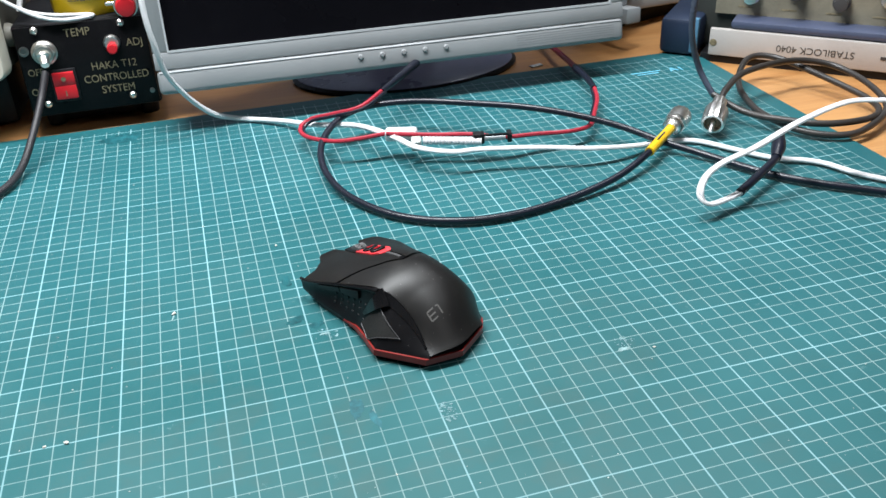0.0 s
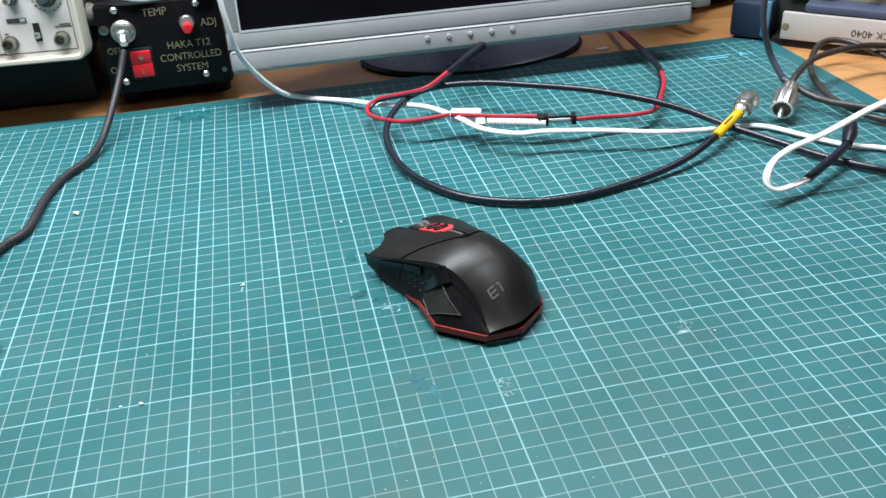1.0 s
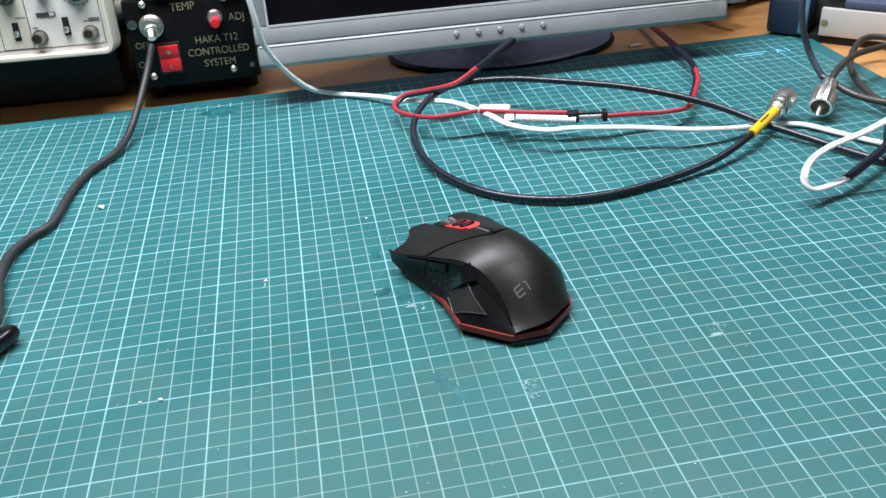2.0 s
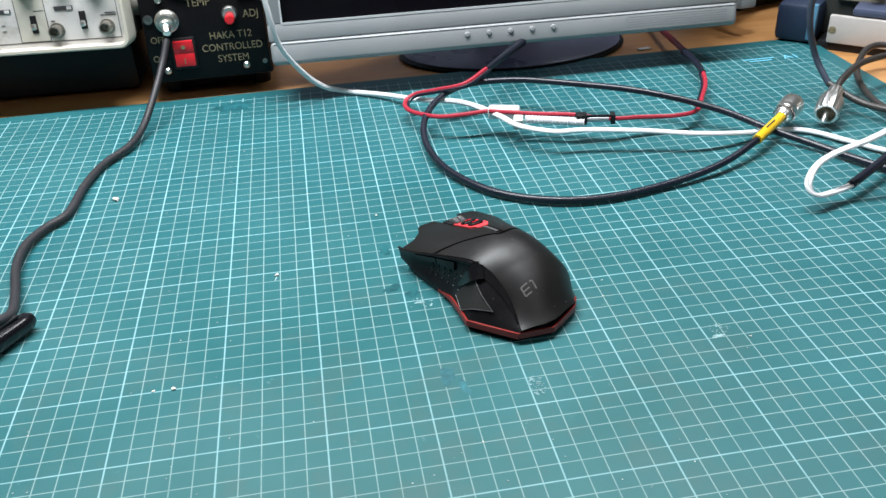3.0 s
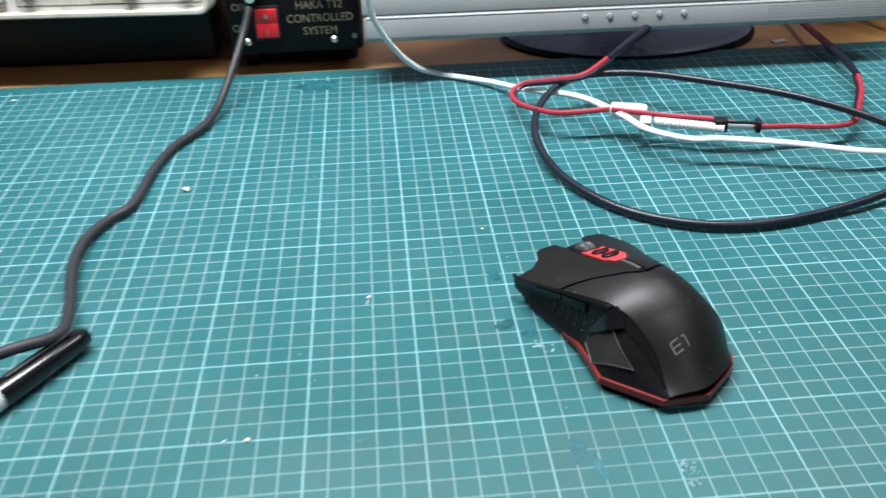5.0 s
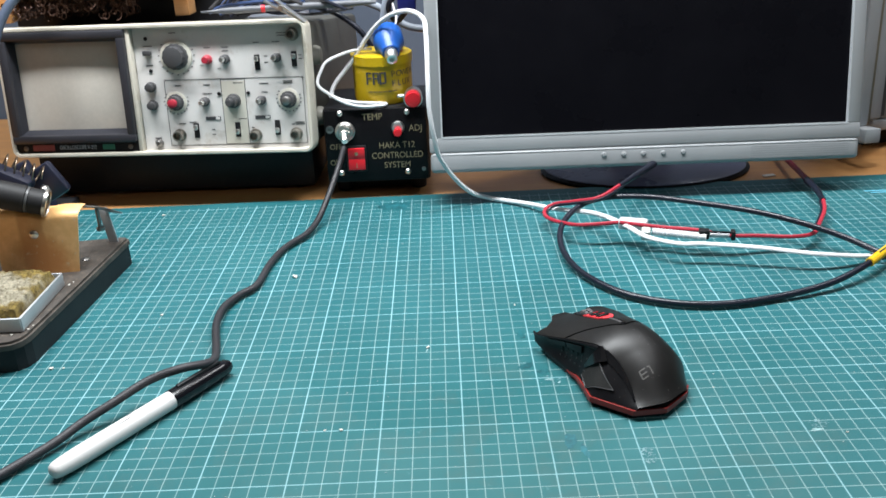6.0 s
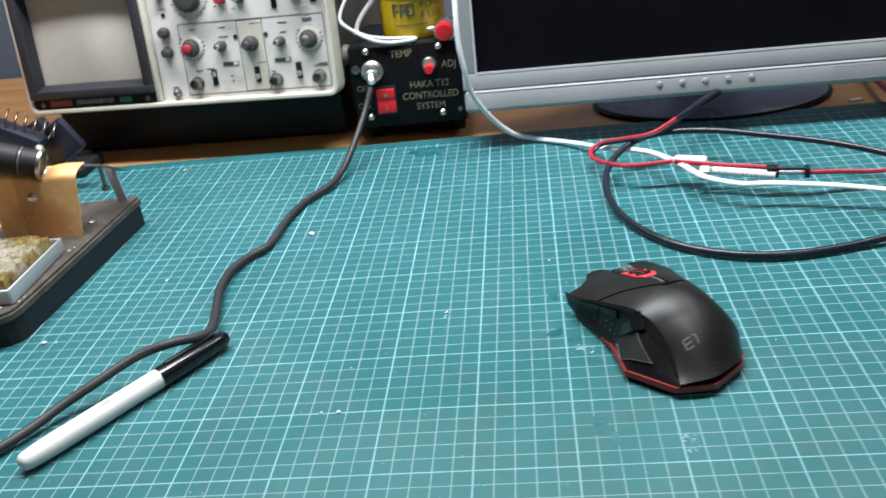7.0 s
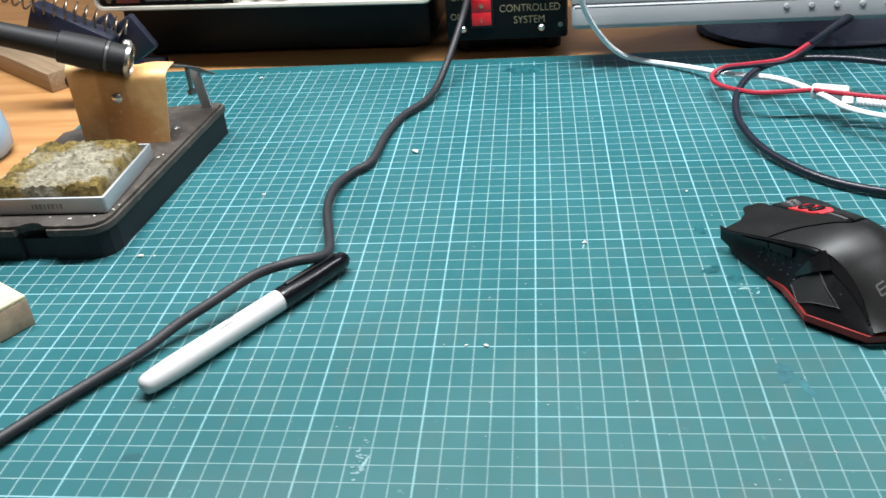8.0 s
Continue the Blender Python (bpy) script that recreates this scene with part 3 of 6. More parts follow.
def build_mouse():
    d = thing("computer_mouse", pose(0.1735, 0.0070, 0.0006, 0, 0, 22), "black gaming mouse with a dull red heel strip on the mat", "mouse")
    gap = 0.0010

    def inner(s, t):
        a = -0.97 + 1.94 * t
        p = shell_at(0.002 + (front_edge(a) - 0.005) * s, a)
        return Vector((p.x * 0.97, p.y, p.z - 0.0016))
    part("inner_frame", grid_patch(inner, 28, 20), BLACK, d)
    part("palm_shell", grid_patch(lambda s, t: shell_at((seam(2 * t - 1) - gap) * s, 2 * t - 1), 40, 40), BLACK_MATTE, d, "matte black soft-touch shell with scuffs")
    for name, lo, hi in (("left_button", -1.0, -0.05), ("right_button", 0.05, 1.0)):
        def button(s, t):
            a = lo + (hi - lo) * t
            return shell_at(seam(a) + gap + (front_edge(a) - seam(a) - gap) * s, a)
        part(name, grid_patch(button, 26, 40, 0.0016), BLACK_MATTE, d)
    for sign, name in ((-1, "left_flank"), (1, "right_flank")):
        part(name, grid_patch(lambda s, t: flank_at(s, t, sign), 56, 12, 0.0008), FLANK, d, "glossy black flank with a thumb hollow")

    # rib, red bezel, wheel and two mode buttons between the main buttons
    def rib(s, t):
        p = shell_at(0.0485 + 0.0465 * s, -0.14 + 0.28 * t)
        return p + Vector((0, 0, -0.0009))
    part("centre_rib", grid_patch(rib, 18, 6), BLACK_GLOSS, d)

    def lid(x, y, lift):
        h0 = heel(x, 0)
        y0, y = y, (y - h0) / (1 - h0 / 0.024) if y < 0.024 else y
        a = x / table(RIDGE_X, y) if x < 0 else math.asin(min(1, x / table(RIGHT_X, y))) * 2 / math.pi
        p = shell_at(y, max(-1, a))
        return Vector((x, y0, p.z + lift))

    def bezel_half(y):
        return float(np.interp(y, [0.0640, 0.0690, 0.0900, 0.1010], [0.0032, 0.0064, 0.0064, 0.0046]))

    def bezel(s, t):
        y = 0.0640 + 0.0225 * s
        e = abs(2 * t - 1)
        return lid((2 * t - 1) * bezel_half(y), y, 0.0009 if e > 0.7 and 0.05 < s else 0.0004)
    part("wheel_bezel", grid_patch(bezel, 24, 12, 0.0012), RED_GLOW, d, "bright red bezel round the wheel", smooth=False)
    part("wheel_well", grid_patch(lambda s, t: lid((2 * t - 1) * bezel_half(0.0868 + 0.0150 * s), 0.0868 + 0.0150 * s, 0.0005), 10, 8, 0.0012), BLACK_GLOSS, d, "glossy black wheel well")
    for y in (0.0722, 0.0800):
        c = lid(0, y, 0.0)
        b = part("mode_button", lathe([(1.0, -0.0008), (1.0, 0.0012), (0.86, 0.0017), (0, 0.0018)], seg=24), BLACK_GLOSS, d, "black oval mode button",
                 m=Matrix.Translation(c) @ pose(0, 0, 0, -22, 0, 0) @ Matrix.Diagonal((0.0050, 0.0030, 1, 1)))
        part("button_slot", box(0.8, 0.30, 0.0006, (0, 0, 0.0016)), RED_PLASTIC, b, "dull red slot", smooth=False)
    wz = table(TOP_Z, 0.0905) - 0.0055
    w = part("scroll_wheel", lathe([(0.0066, -0.0036), (0.0080, -0.0030), (0.0082, 0.0030), (0.0066, 0.0036)], (0, 0.0905, wz), "x", 40, 20, 0.0007), DARK_GREY, d, "dark grey ribbed wheel")
    part("wheel_ring", lathe([(0.0066, -0.0006), (0.0079, -0.0005), (0.0079, 0.0005), (0.0066, 0.0006)], (0, 0.0905, wz), "x", 36), BLACK, w)
    part("rib_strip", grid_patch(lambda s, t: lid(-0.0009 + 0.0018 * t, 0.0500 + 0.0135 * s, 0.0001), 8, 3, 0.0012), DARK_GREY, d, "thin grey strip behind the bezel")

    # red heel strip on the outline of the base
    path = [Vector((x, y, 0)) for x, y in strip_path()]
    dense = []
    for a, b in zip(path, path[1:]):
        for k in range(5):
            dense.append(a.lerp(b, k / 5))
    dense.append(path[-1])
    n = len(dense) - 1

    def strip(s, t):
        p = dense[min(n, round(s * n))]
        e = min(s, 1 - s)
        h = 0.0034 * min(1.0, 0.25 + e / 0.22)
        out = Vector((p.x, p.y - 0.03, 0)).normalized() * 0.0002
        return Vector((p.x + out.x * (1 - 0.6 * t), p.y + out.y * (1 - 0.6 * t), 0.0028 + h * t))
    part("heel_strip", grid_patch(strip, n, 2, 0.0011), RED_TRIM, d, "dull red strip round the heel")
    bm = bmesh.new()
    outline = strip_path() + [(0.0315, 0.0240), (0.0310, 0.036), (0.0298, 0.050), (0.0296, 0.058), (0.0305, 0.090), (0.0300, 0.1005), (0.012, 0.098), (-0.012, 0.098), (-0.0325, 0.1005), (-0.0350, 0.090)]
    lo = [bm.verts.new((x * 0.95, y * 0.97 + 0.002, 0.0)) for x, y in outline]
    hi = [bm.verts.new((x * 0.97, y * 0.975 + 0.0012, 0.0044)) for x, y in outline]
    m = len(outline)
    for i in range(m):
        bm.faces.new((lo[i], lo[(i + 1) % m], hi[(i + 1) % m], hi[i]))
    bm.faces.new(hi)
    bm.faces.new(lo[::-1])
    part("sole", bm, BLACK, d, smooth=False)

    # thumb side: two long buttons, a pad, the fin and the polished chamfer behind it
    for s0, s1 in ((0.18, 0.345), (0.355, 0.50)):
        part("side_button", grid_patch(lambda s, t: flank_at(s0 + (s1 - s0) * s, 0.13 + 0.20 * t, -1) + Vector((-0.0014, 0, 0.0002)), 10, 3, 0.0016), FLANK, d)

    def pad(s, t):
        u = [(1 - s) * (1 - t), s * (1 - t), s * t, (1 - s) * t]
        q = [sum(w * c[k] for w, c in zip(u, ((0.655, 0.27), (0.84, 0.47), (0.64, 0.94), (0.54, 0.79)))) for k in (0, 1)]
        return flank_at(q[0], q[1], -1) + Vector((-0.0007, -0.0002, 0.0002))
    part("thumb_pad", grid_patch(pad, 10, 10, 0.0008), PAD_GREY, d, "textured black rubber thumb pad")
    rim = [pad(s, t) + Vector((-0.0003, -0.0002, 0.0002)) for s, t in ((0.1, 0.0), (0.5, 0.0), (0.97, 0.01), (1, 0.06), (1, 0.5), (0.99, 0.95), (0.94, 1.0), (0.5, 1.0), (0.1, 1.0))]
    part("pad_rim", tube(rim, 0.00025, 4, 6), KNOB_GREY, d)

    def fin(s, t):
        wid = 0.20 * (1 - s) ** 0.8 + 0.02
        q = flank_at(0.690 - 0.140 * s + wid * 0.30 * (t - 0.5), -0.01 + 0.60 * s + wid * 0.75 * (t - 0.3), -1)
        return q + Vector((-0.0012 - 0.0016 * math.sin(math.pi * min(1, 0.2 + s)), -0.0004, 0.0010 * (1 - t)))
    part("thumb_fin", grid_patch(fin, 12, 6, 0.0012), POLISH, d, "polished fin above the thumb pad")

    def chamfer(s, t):
        q = flank_at(0.655 + 0.30 * s, 0.005 + (0.17 - 0.10 * s) * t, -1)
        return q + Vector((-0.0006, -0.0003, 0.0006 * (1 - t)))
    part("ridge_chamfer", grid_patch(chamfer, 20, 4, 0.0008), POLISH, d, "polished chamfer on the ridge")

    def lip(s, t):
        q = flank_at(0.01 + 0.61 * s, 0.015 + 0.10 * t, -1)
        return q + Vector((-0.0008 * math.sin(math.pi * t) - 0.0003, 0, 0.0003))
    part("ridge_lip", grid_patch(lip, 30, 5, 0.0006), BLACK_GLOSS, d, "glossy lip over the side buttons")
    for i in range(6):
        for j in range(3):
            c = flank_at(0.30 + 0.05 * i, 0.42 + 0.15 * j, -1)
            part("grip_dimple", lathe([(0.0009, 0), (0.0008, 0.0005), (0.0, 0.0007)], c + Vector((0.0001, 0, 0)), "-x", 8), BLACK, d)

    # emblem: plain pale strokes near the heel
    bm = bmesh.new()

    def stroke(x0, y0, x1, y1, wid=0.00042):
        p, q = lid(x0, y0, 0), lid(x1, y1, 0)
        up = (lid(x0 + 0.002, y0, 0) - p).cross(lid(x0, y0 + 0.002, 0) - p).normalized()
        side = (q - p).cross(up).normalized() * wid
        bm.faces.new([bm.verts.new(c + up * 0.0003) for c in (p - side, p + side, q + side, q - side)])
    ex, ey, eh = -0.0106, 0.0088, 0.0044
    stroke(ex, ey, ex, ey + eh)
    for f in (0, 0.5, 1):
        stroke(ex, ey + eh * f, ex + 0.0040, ey + eh * f)
    stroke(ex + 0.0070, ey, ex + 0.0070, ey + eh)
    stroke(ex + 0.0054, ey + eh, ex + 0.0070, ey + eh)
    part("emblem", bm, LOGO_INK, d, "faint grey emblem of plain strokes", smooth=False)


build_mouse()


# ---- monitor ----
def build_monitor():
    w, tilt = 0.417, -11
    d = thing("computer_monitor", pose(0.2395, 0.3755, 0.0360, tilt, 0, -1.3), "silver-grey flat monitor with a dark screen, switched off", "monitor")
    H, B = 0.355, 0.012
    bm = bmesh.new()
    sb, st = 0.0335, H - 0.014   # screen's lower and upper edge
    box(w, 0.035, H - 0.020, (0, 0.028, 0.018), 0.006, bm=bm)
    part("back_shell", bm, SILVER, d)
    for name, sx, sz, at in (("bezel_side", B, st - sb, (-w / 2 + B / 2, 0, sb)), ("bezel_side", B, st - sb, (w / 2 - B / 2, 0, sb)),
                             ("bezel_top", w, H - st, (0, 0, st)), ("bezel_bottom", w, 0.0145, (0, 0, sb - 0.0145))):
        part(name, box(sx, 0.022, sz, (at[0], 0.010, at[2]), 0.0012), SILVER, d)
    part("screen", box(w - 2 * B + 0.002, 0.004, st - sb + 0.002, (0, 0.0055, sb - 0.001)), SCREEN_OFF, d, "black screen, off, with faint specks")
    # highlight line on the bezel's inner edge, put in as a paler strip
    bm = bmesh.new()
    box(w - 2 * B - 0.002, 0.0030, 0.0017, (0, 0.0002, sb - 0.0010), bm=bm)
    for s in (-1, 1):
        box(0.0015, 0.0030, st - sb, (s * (w / 2 - B - 0.0004), 0.0004, sb - 0.0008), bm=bm)
    part("lip_highlight", bm, SILVER_LIGHT, d, smooth=False)
    chin = part("chin", box(w - 0.001, 0.030, 0.0200, (0, 0.0128, -0.001), 0.004, 3), SILVER, d, "rounded silver-grey chin strip")
    for i in range(5):
        x = -0.0385 + 0.0192 * i
        part("button", lathe([(0.0024, 0), (0.0024, 0.0006), (0.0017, 0.0014), (0, 0.0016)], (x, -0.0022, 0.0115), "-y", 16), SILVER, chin, "small round silver button")
    part("chin_ridge", box(w - 0.006, 0.0016, 0.0007, (0, -0.0016, 0.0166), 0.0002), SILVER_LIGHT, chin, "pale ridge line along the chin")
    for k in range(6):
        part("speaker_slot", box(0.094, 0.0006, 0.0006, (0.151, -0.0020, 0.0030 + 0.0021 * k)), GROOVE, chin, smooth=False)
    st_ = thing("monitor_stand", pose(0.265, 0.478, DESK), "dark blue-black oval monitor foot on the desk", "stand")
    part("foot", lathe([(0.118, 0), (0.124, 0.002), (0.122, 0.006), (0.112, 0.0095), (0.0, 0.011)], seg=64), FOOT_SHEEN, st_, m=Matrix.Diagonal((0.90, 0.58, 0.9, 1)))
    part("foot_rim", lathe([(0.120, 0.0), (0.1262, 0.0004), (0.1268, 0.0030), (0.1225, 0.0055), (0.1205, 0.0030)], seg=64), BLACK_GLOSS, st_, "glossy black rim", m=Matrix.Diagonal((0.90, 0.58, 0.9, 1)))
    part("neck", box(0.07, 0.03, 0.20, (0, 0.02, 0.008), 0.006), BASE_BLUE, st_)


build_monitor()


# ---- soldering controller box ----
def build_controller():
    d = thing("soldering_controller", pose(-0.0235, 0.4225, 0.0145, -3, 0, 0), "black metal soldering controller box with gold lettering, worn", "controller")
    w, h, dep = 0.107, 0.078, 0.12
    part("case", box(w, dep, h, (0, dep / 2 + 0.002, 0), 0.003), BLACK, d)
    part("front_panel", box(w - 0.003, 0.003, h - 0.003, (0, 0.0005, 0.0015), 0.001), BLACK_GLOSS, d)
    # black block added to fill the gap under the case
    part("under_block", box(w - 0.030, dep - 0.040, 0.014, (0, dep / 2 + 0.016, -0.0145)), BLACK, d)
    for x in (-0.04, 0.04):
        for y in (0.036, 0.105):
            part("foot", lathe([(0.008, 0), (0.009, 0.012), (0.009, 0.0185)], (x, y, -0.0180 + 0.05 * y), seg=16), BLACK, d)
    for x, z in ((-0.0385, 0.0115), (0.0305, 0.0105), (-0.0355, 0.0735), (0.0325, 0.0725)):
        part("screw", lathe([(0.0029, 0), (0.0029, 0.0010), (0.0016, 0.0024), (0, 0.0026)], (x, -0.001, z), "-y", 14), STEEL, d)
    part("corner_screw", lathe([(0.0022, 0), (0.0022, 0.0008), (0, 0.0016)], (0.0470, -0.001, 0.0125), "-y", 12), DARK_STEEL, d)
    jack = part("jack", lathe([(0.0102, 0), (0.0102, 0.0015), (0.0088, 0.0022), (0.0072, 0.0052), (0.0066, 0.009)], (-0.0315, -0.001, 0.0550), "-y", 28), AGED, d, "dulled chrome round socket")
    part("nut", lathe([(0.0086, 0), (0.0086, 0.0034)], (-0.0315, -0.003, 0.0550), "-y", 6), STEEL, jack)
    part("plug", lathe([(0.0052, 0), (0.0052, 0.002), (0.0040, 0.003), (0.0038, 0.007), (0.0033, 0.010)], (-0.0315, -0.010, 0.0545), rot=pose(0, 0, 0, 128, 0, 6)), STEEL, jack)
    sw = part("switch_frame", box(0.0205, 0.003, 0.0275, (-0.0215, -0.0018, 0.0125), 0.0008), BLACK, d)
    part("rocker_upper", box(0.0170, 0.004, 0.0112, (-0.0215, -0.0030, 0.0265), 0.0006, rot=pose(0, 0, 0, 3)), RED_PLASTIC, sw, "red rocker half")
    part("rocker_lower", box(0.0170, 0.004, 0.0114, (-0.0215, -0.0036, 0.0150), 0.0006, rot=pose(0, 0, 0, -3)), RED_PLASTIC, sw)
    part("switch_mark", box(0.0010, 0.0004, 0.0046, (-0.0215, -0.0068, 0.0180)), PALE_INK, sw)
    part("switch_mark", lathe([(0.0012, 0), (0.0019, 0), (0.0019, 0.0003), (0.0012, 0.0003)], (-0.0215, -0.0056, 0.0322), "-y", 16), PALE_INK, sw)
    adj = part("adjust_nut", lathe([(0.0068, 0), (0.0068, 0.002), (0.0056, 0.004)], (0.0225, -0.001, 0.0570), "-y", 18), STEEL, d)
    part("adjust_knob", lathe([(0.0040, 0), (0.0043, 0.002), (0.0043, 0.0060), (0.0036, 0.0072), (0, 0.0075)], (0.0225, -0.0045, 0.0535), "-y", 18), RED_PLASTIC, adj, "small red knob")
    part("jack_socket", lathe([(0.0040, 0), (0.0040, 0.0014), (0.0024, 0.0016), (0.0020, 0.0004)], (-0.0470, -0.001, 0.0575), "-y", 16), DARK_STEEL, d)
    for words, x, z, size in (("TEMP", -0.0030, 0.0685, 0.0096), ("ADJ", 0.0405, 0.0555, 0.0092), ("OFF", -0.0420, 0.0390, 0.0080), ("ON", -0.0435, 0.0225, 0.0080),
                              ("HAKA T12", 0.0205, 0.0385, 0.0090), ("CONTROLLED", 0.0205, 0.0280, 0.0090), ("SYSTEM", 0.0200, 0.0178, 0.0090)):
        text_part("lettering", words, size, PALE_INK, d, pose(x, -0.0013, z, 90, 0, 0), squash=0.90, label="faded gold lettering on black")


build_controller()


def build_tub():
    d = thing("flux_tub", pose(-0.0155, 0.466, 0.0905), "yellow plastic tub of flux with dark print on the controller", "tub")
    r, h = 0.0305, 0.041
    part("tub_body", lathe([(r - 0.004, 0), (r - 0.001, 0.002), (r, 0.006), (r, h)], seg=40), YELLOW_TUB, d)
    part("lid", lathe([(r + 0.0012, h), (r + 0.0012, h + 0.009), (r - 0.002, h + 0.0105), (0, h + 0.0105)], seg=40), YELLOW_TUB, d)
    def ring_pose(a, z):
        return pose(0, 0, z) @ pose(0, 0, 0, 0, 0, a) @ pose(0, -r - 0.0003, 0, 90, 0, 0)
    # trade mark as plain dark shapes
    for i, a in enumerate((-22, -9, 4)):
        bm = box(0.0056, 0.0014, 0.0004, (-0.0005, 0.0055, 0), bm=None)
        box(0.0017, 0.0124, 0.0004, (-0.0026, 0.0, 0), bm=bm)
        box(0.0050, 0.0014, 0.0004, (-0.0002, 0.0002 - 0.005 * (i == 2), 0.00002), bm=bm)
        if i:
            box(0.0017, 0.0110, 0.0004, (0.0024, 0.0005 * i, 0.00004), bm=bm)
        part("trade_mark", bm, INK, d, "dark rounded trade mark shapes", smooth=False, m=ring_pose(a, 0.029))
    for k, ch in enumerate("POWER"):
        text_part("lettering", ch, 0.0085, INK, d, ring_pose(24 + 12 * k, 0.0325))
    for k, ch in enumerate("FLUX"):
        text_part("lettering", ch, 0.0085, INK, d, ring_pose(24 + 12 * k, 0.0230))
    for k in range(6):
        part("print_bar", box(0.0045, 0.0008, 0.0003), INK, d, smooth=False, m=ring_pose(-22 + 9.5 * k, 0.0155))


build_tub()


def build_connector_cap():
    """Blue air coupling lying on the tub."""
    d = thing("blue_coupling", pose(-0.0065, 0.455, 0.1540, 24, 0, 8), "blue plastic coupling with a metal nozzle, lying on the yellow tub", "coupling")
    part("coupling_body", lathe([(0.010, -0.012), (0.0150, -0.010), (0.0155, 0.006), (0.0115, 0.012), (0.0095, 0.020), (0.0085, 0.022)], (0, 0, 0), "-y", 28), BLUE_PLASTIC, d)
    part("nozzle", lathe([(0.0062, 0.020), (0.0066, 0.026), (0.0052, 0.028), (0.0052, 0.034), (0.0030, 0.0345), (0.0026, 0.030), (0, 0.030)], (0, 0, 0), "-y", 20), STEEL, d)
    part("collar", lathe([(0.0126, -0.004), (0.0132, -0.002), (0.0126, 0.0)], (0.0, -0.002, -0.010), "-y", 24), RED_PLASTIC, d, "red plastic collar", m=pose(0.001, -0.004, -0.004))


build_connector_cap()


def build_red_button():
    d = thing("red_push_button", pose(0.0160, 0.4300, 0.0900), "red push button with a metal collar standing on the controller", "button")
    part("collar", lathe([(0.0090, -0.014), (0.0090, -0.002), (0.0098, 0.0), (0.0098, 0.002)], (0, 0, 0.0095), "-y", 24), STEEL, d)
    part("cap", lathe([(0.0082, 0.002), (0.0084, 0.006), (0.0072, 0.0085), (0, 0.0095)], (0, 0, 0.0095), "-y", 24), RED_PLASTIC, d)
    part("lug", lathe([(0.0018, 0), (0.0018, 0.006), (0.0010, 0.007)], (-0.009, -0.001, 0.0125), "-x", 10), STEEL, d)


build_red_button()


# ---- oscilloscope on a black case ----
def build_scope():
    d = thing("oscilloscope", pose(-0.2415, 0.417, 0.0555, -7, 0, -4.5), "cream and grey bench oscilloscope with a dark round-cornered screen", "oscilloscope")
    W, Hh, D = 0.316, 0.130, 0.30
    part("case", box(W - 0.008, D, Hh - 0.006, (0, D / 2 + 0.012, 0.003), 0.006), CASE_OLIVE, d)
    T = 0.0045
    bm = bmesh.new()

    def rounded(inset, rad, y):
        ring = []
        for cx, cz, a0 in ((1, 1, 0), (-1, 1, 90), (-1, -1, 180), (1, -1, 270)):
            for k in range(5):
                a = radians(a0 + 22.5 * k)
                ring.append(bm.verts.new((cx * (W / 2 - inset - rad) + rad * math.cos(a), y, Hh / 2 + cz * (Hh / 2 - inset - rad) + rad * math.sin(a))))
        return ring
    loops = [rounded(0, 0.009, 0.019), rounded(0, 0.009, -0.001), rounded(0.0012, 0.008, -0.003), rounded(T - 0.001, 0.006, -0.003), rounded(T, 0.005, -0.0015), rounded(T, 0.005, 0.019)]
    for la, lb in zip(loops, loops[1:] + loops[:1]):
        for k in range(20):
            bm.faces.new((la[k], la[(k + 1) % 20], lb[(k + 1) % 20], lb[k]))
    box(T, 0.020, Hh - 2 * T, (-0.0215, 0.009, T), 0.0010, bm=bm)
    part("front_frame", bm, CREAM, d, "yellowed cream frame")
    px0, px1 = -0.0185, W / 2 - T
    part("control_panel", box(px1 - px0, 0.006, Hh - 2 * T, ((px0 + px1) / 2, 0.009, T)), PANEL, d, "pale grey control panel")
    # tube side: bezel, recessed face, brand strip
    bx0, bx1 = -W / 2 + T, -0.0237
    bw, bc = bx1 - bx0, (bx0 + bx1) / 2
    bz0, bz1 = 0.0165, Hh - T - 0.002
    bm = bmesh.new()
    t = 0.0085
    box(bw, 0.020, t, (bc, 0.004, bz0 - 0.002), 0.002, bm=bm)
    box(bw, 0.020, t, (bc, 0.004, bz1 - t + 0.002), 0.002, bm=bm)
    for s in (-1, 1):
        box(t, 0.020, bz1 - bz0 - 2 * t + 0.006, (bc + s * (bw / 2 - t / 2), 0.004, bz0 + t - 0.003), 0.002, bm=bm)
    part("tube_bezel", bm, BEZEL, d, "dark grey tube bezel")
    def face(s, u):
        a, b = 2 * s - 1, 2 * u - 1
        return Vector((bc + a * (bw / 2 - t + 0.002), 0.0105 - 0.0035 * (1 - a * a) * (1 - b * b), (bz0 + bz1) / 2 + b * ((bz1 - bz0) / 2 - t + 0.003)))
    part("tube_face", grid_patch(face, 16, 12, 0.001), PHOSPHOR, d, "grey glass tube face")
    # sloping inner faces of the bezel
    iw, iz0, iz1 = bw / 2 - t, bz0 - 0.002 + t, bz1 + 0.002 - t
    bm = bmesh.new()
    ring_a = [bm.verts.new((bc + sx * (iw + 0.001), -0.0045, z)) for sx, z in ((-1, iz0 - 0.001), (1, iz0 - 0.001), (1, iz1 + 0.001), (-1, iz1 + 0.001))]
    ring_b = [bm.verts.new((bc + sx * (iw - 0.0030), 0.0075, z)) for sx, z in ((-1, iz0 + 0.0042), (1, iz0 + 0.0042), (1, iz1 - 0.0030), (-1, iz1 - 0.0030))]
    for k in range(4):
        bm.faces.new((ring_a[k], ring_a[(k + 1) % 4], ring_b[(k + 1) % 4], ring_b[k]))
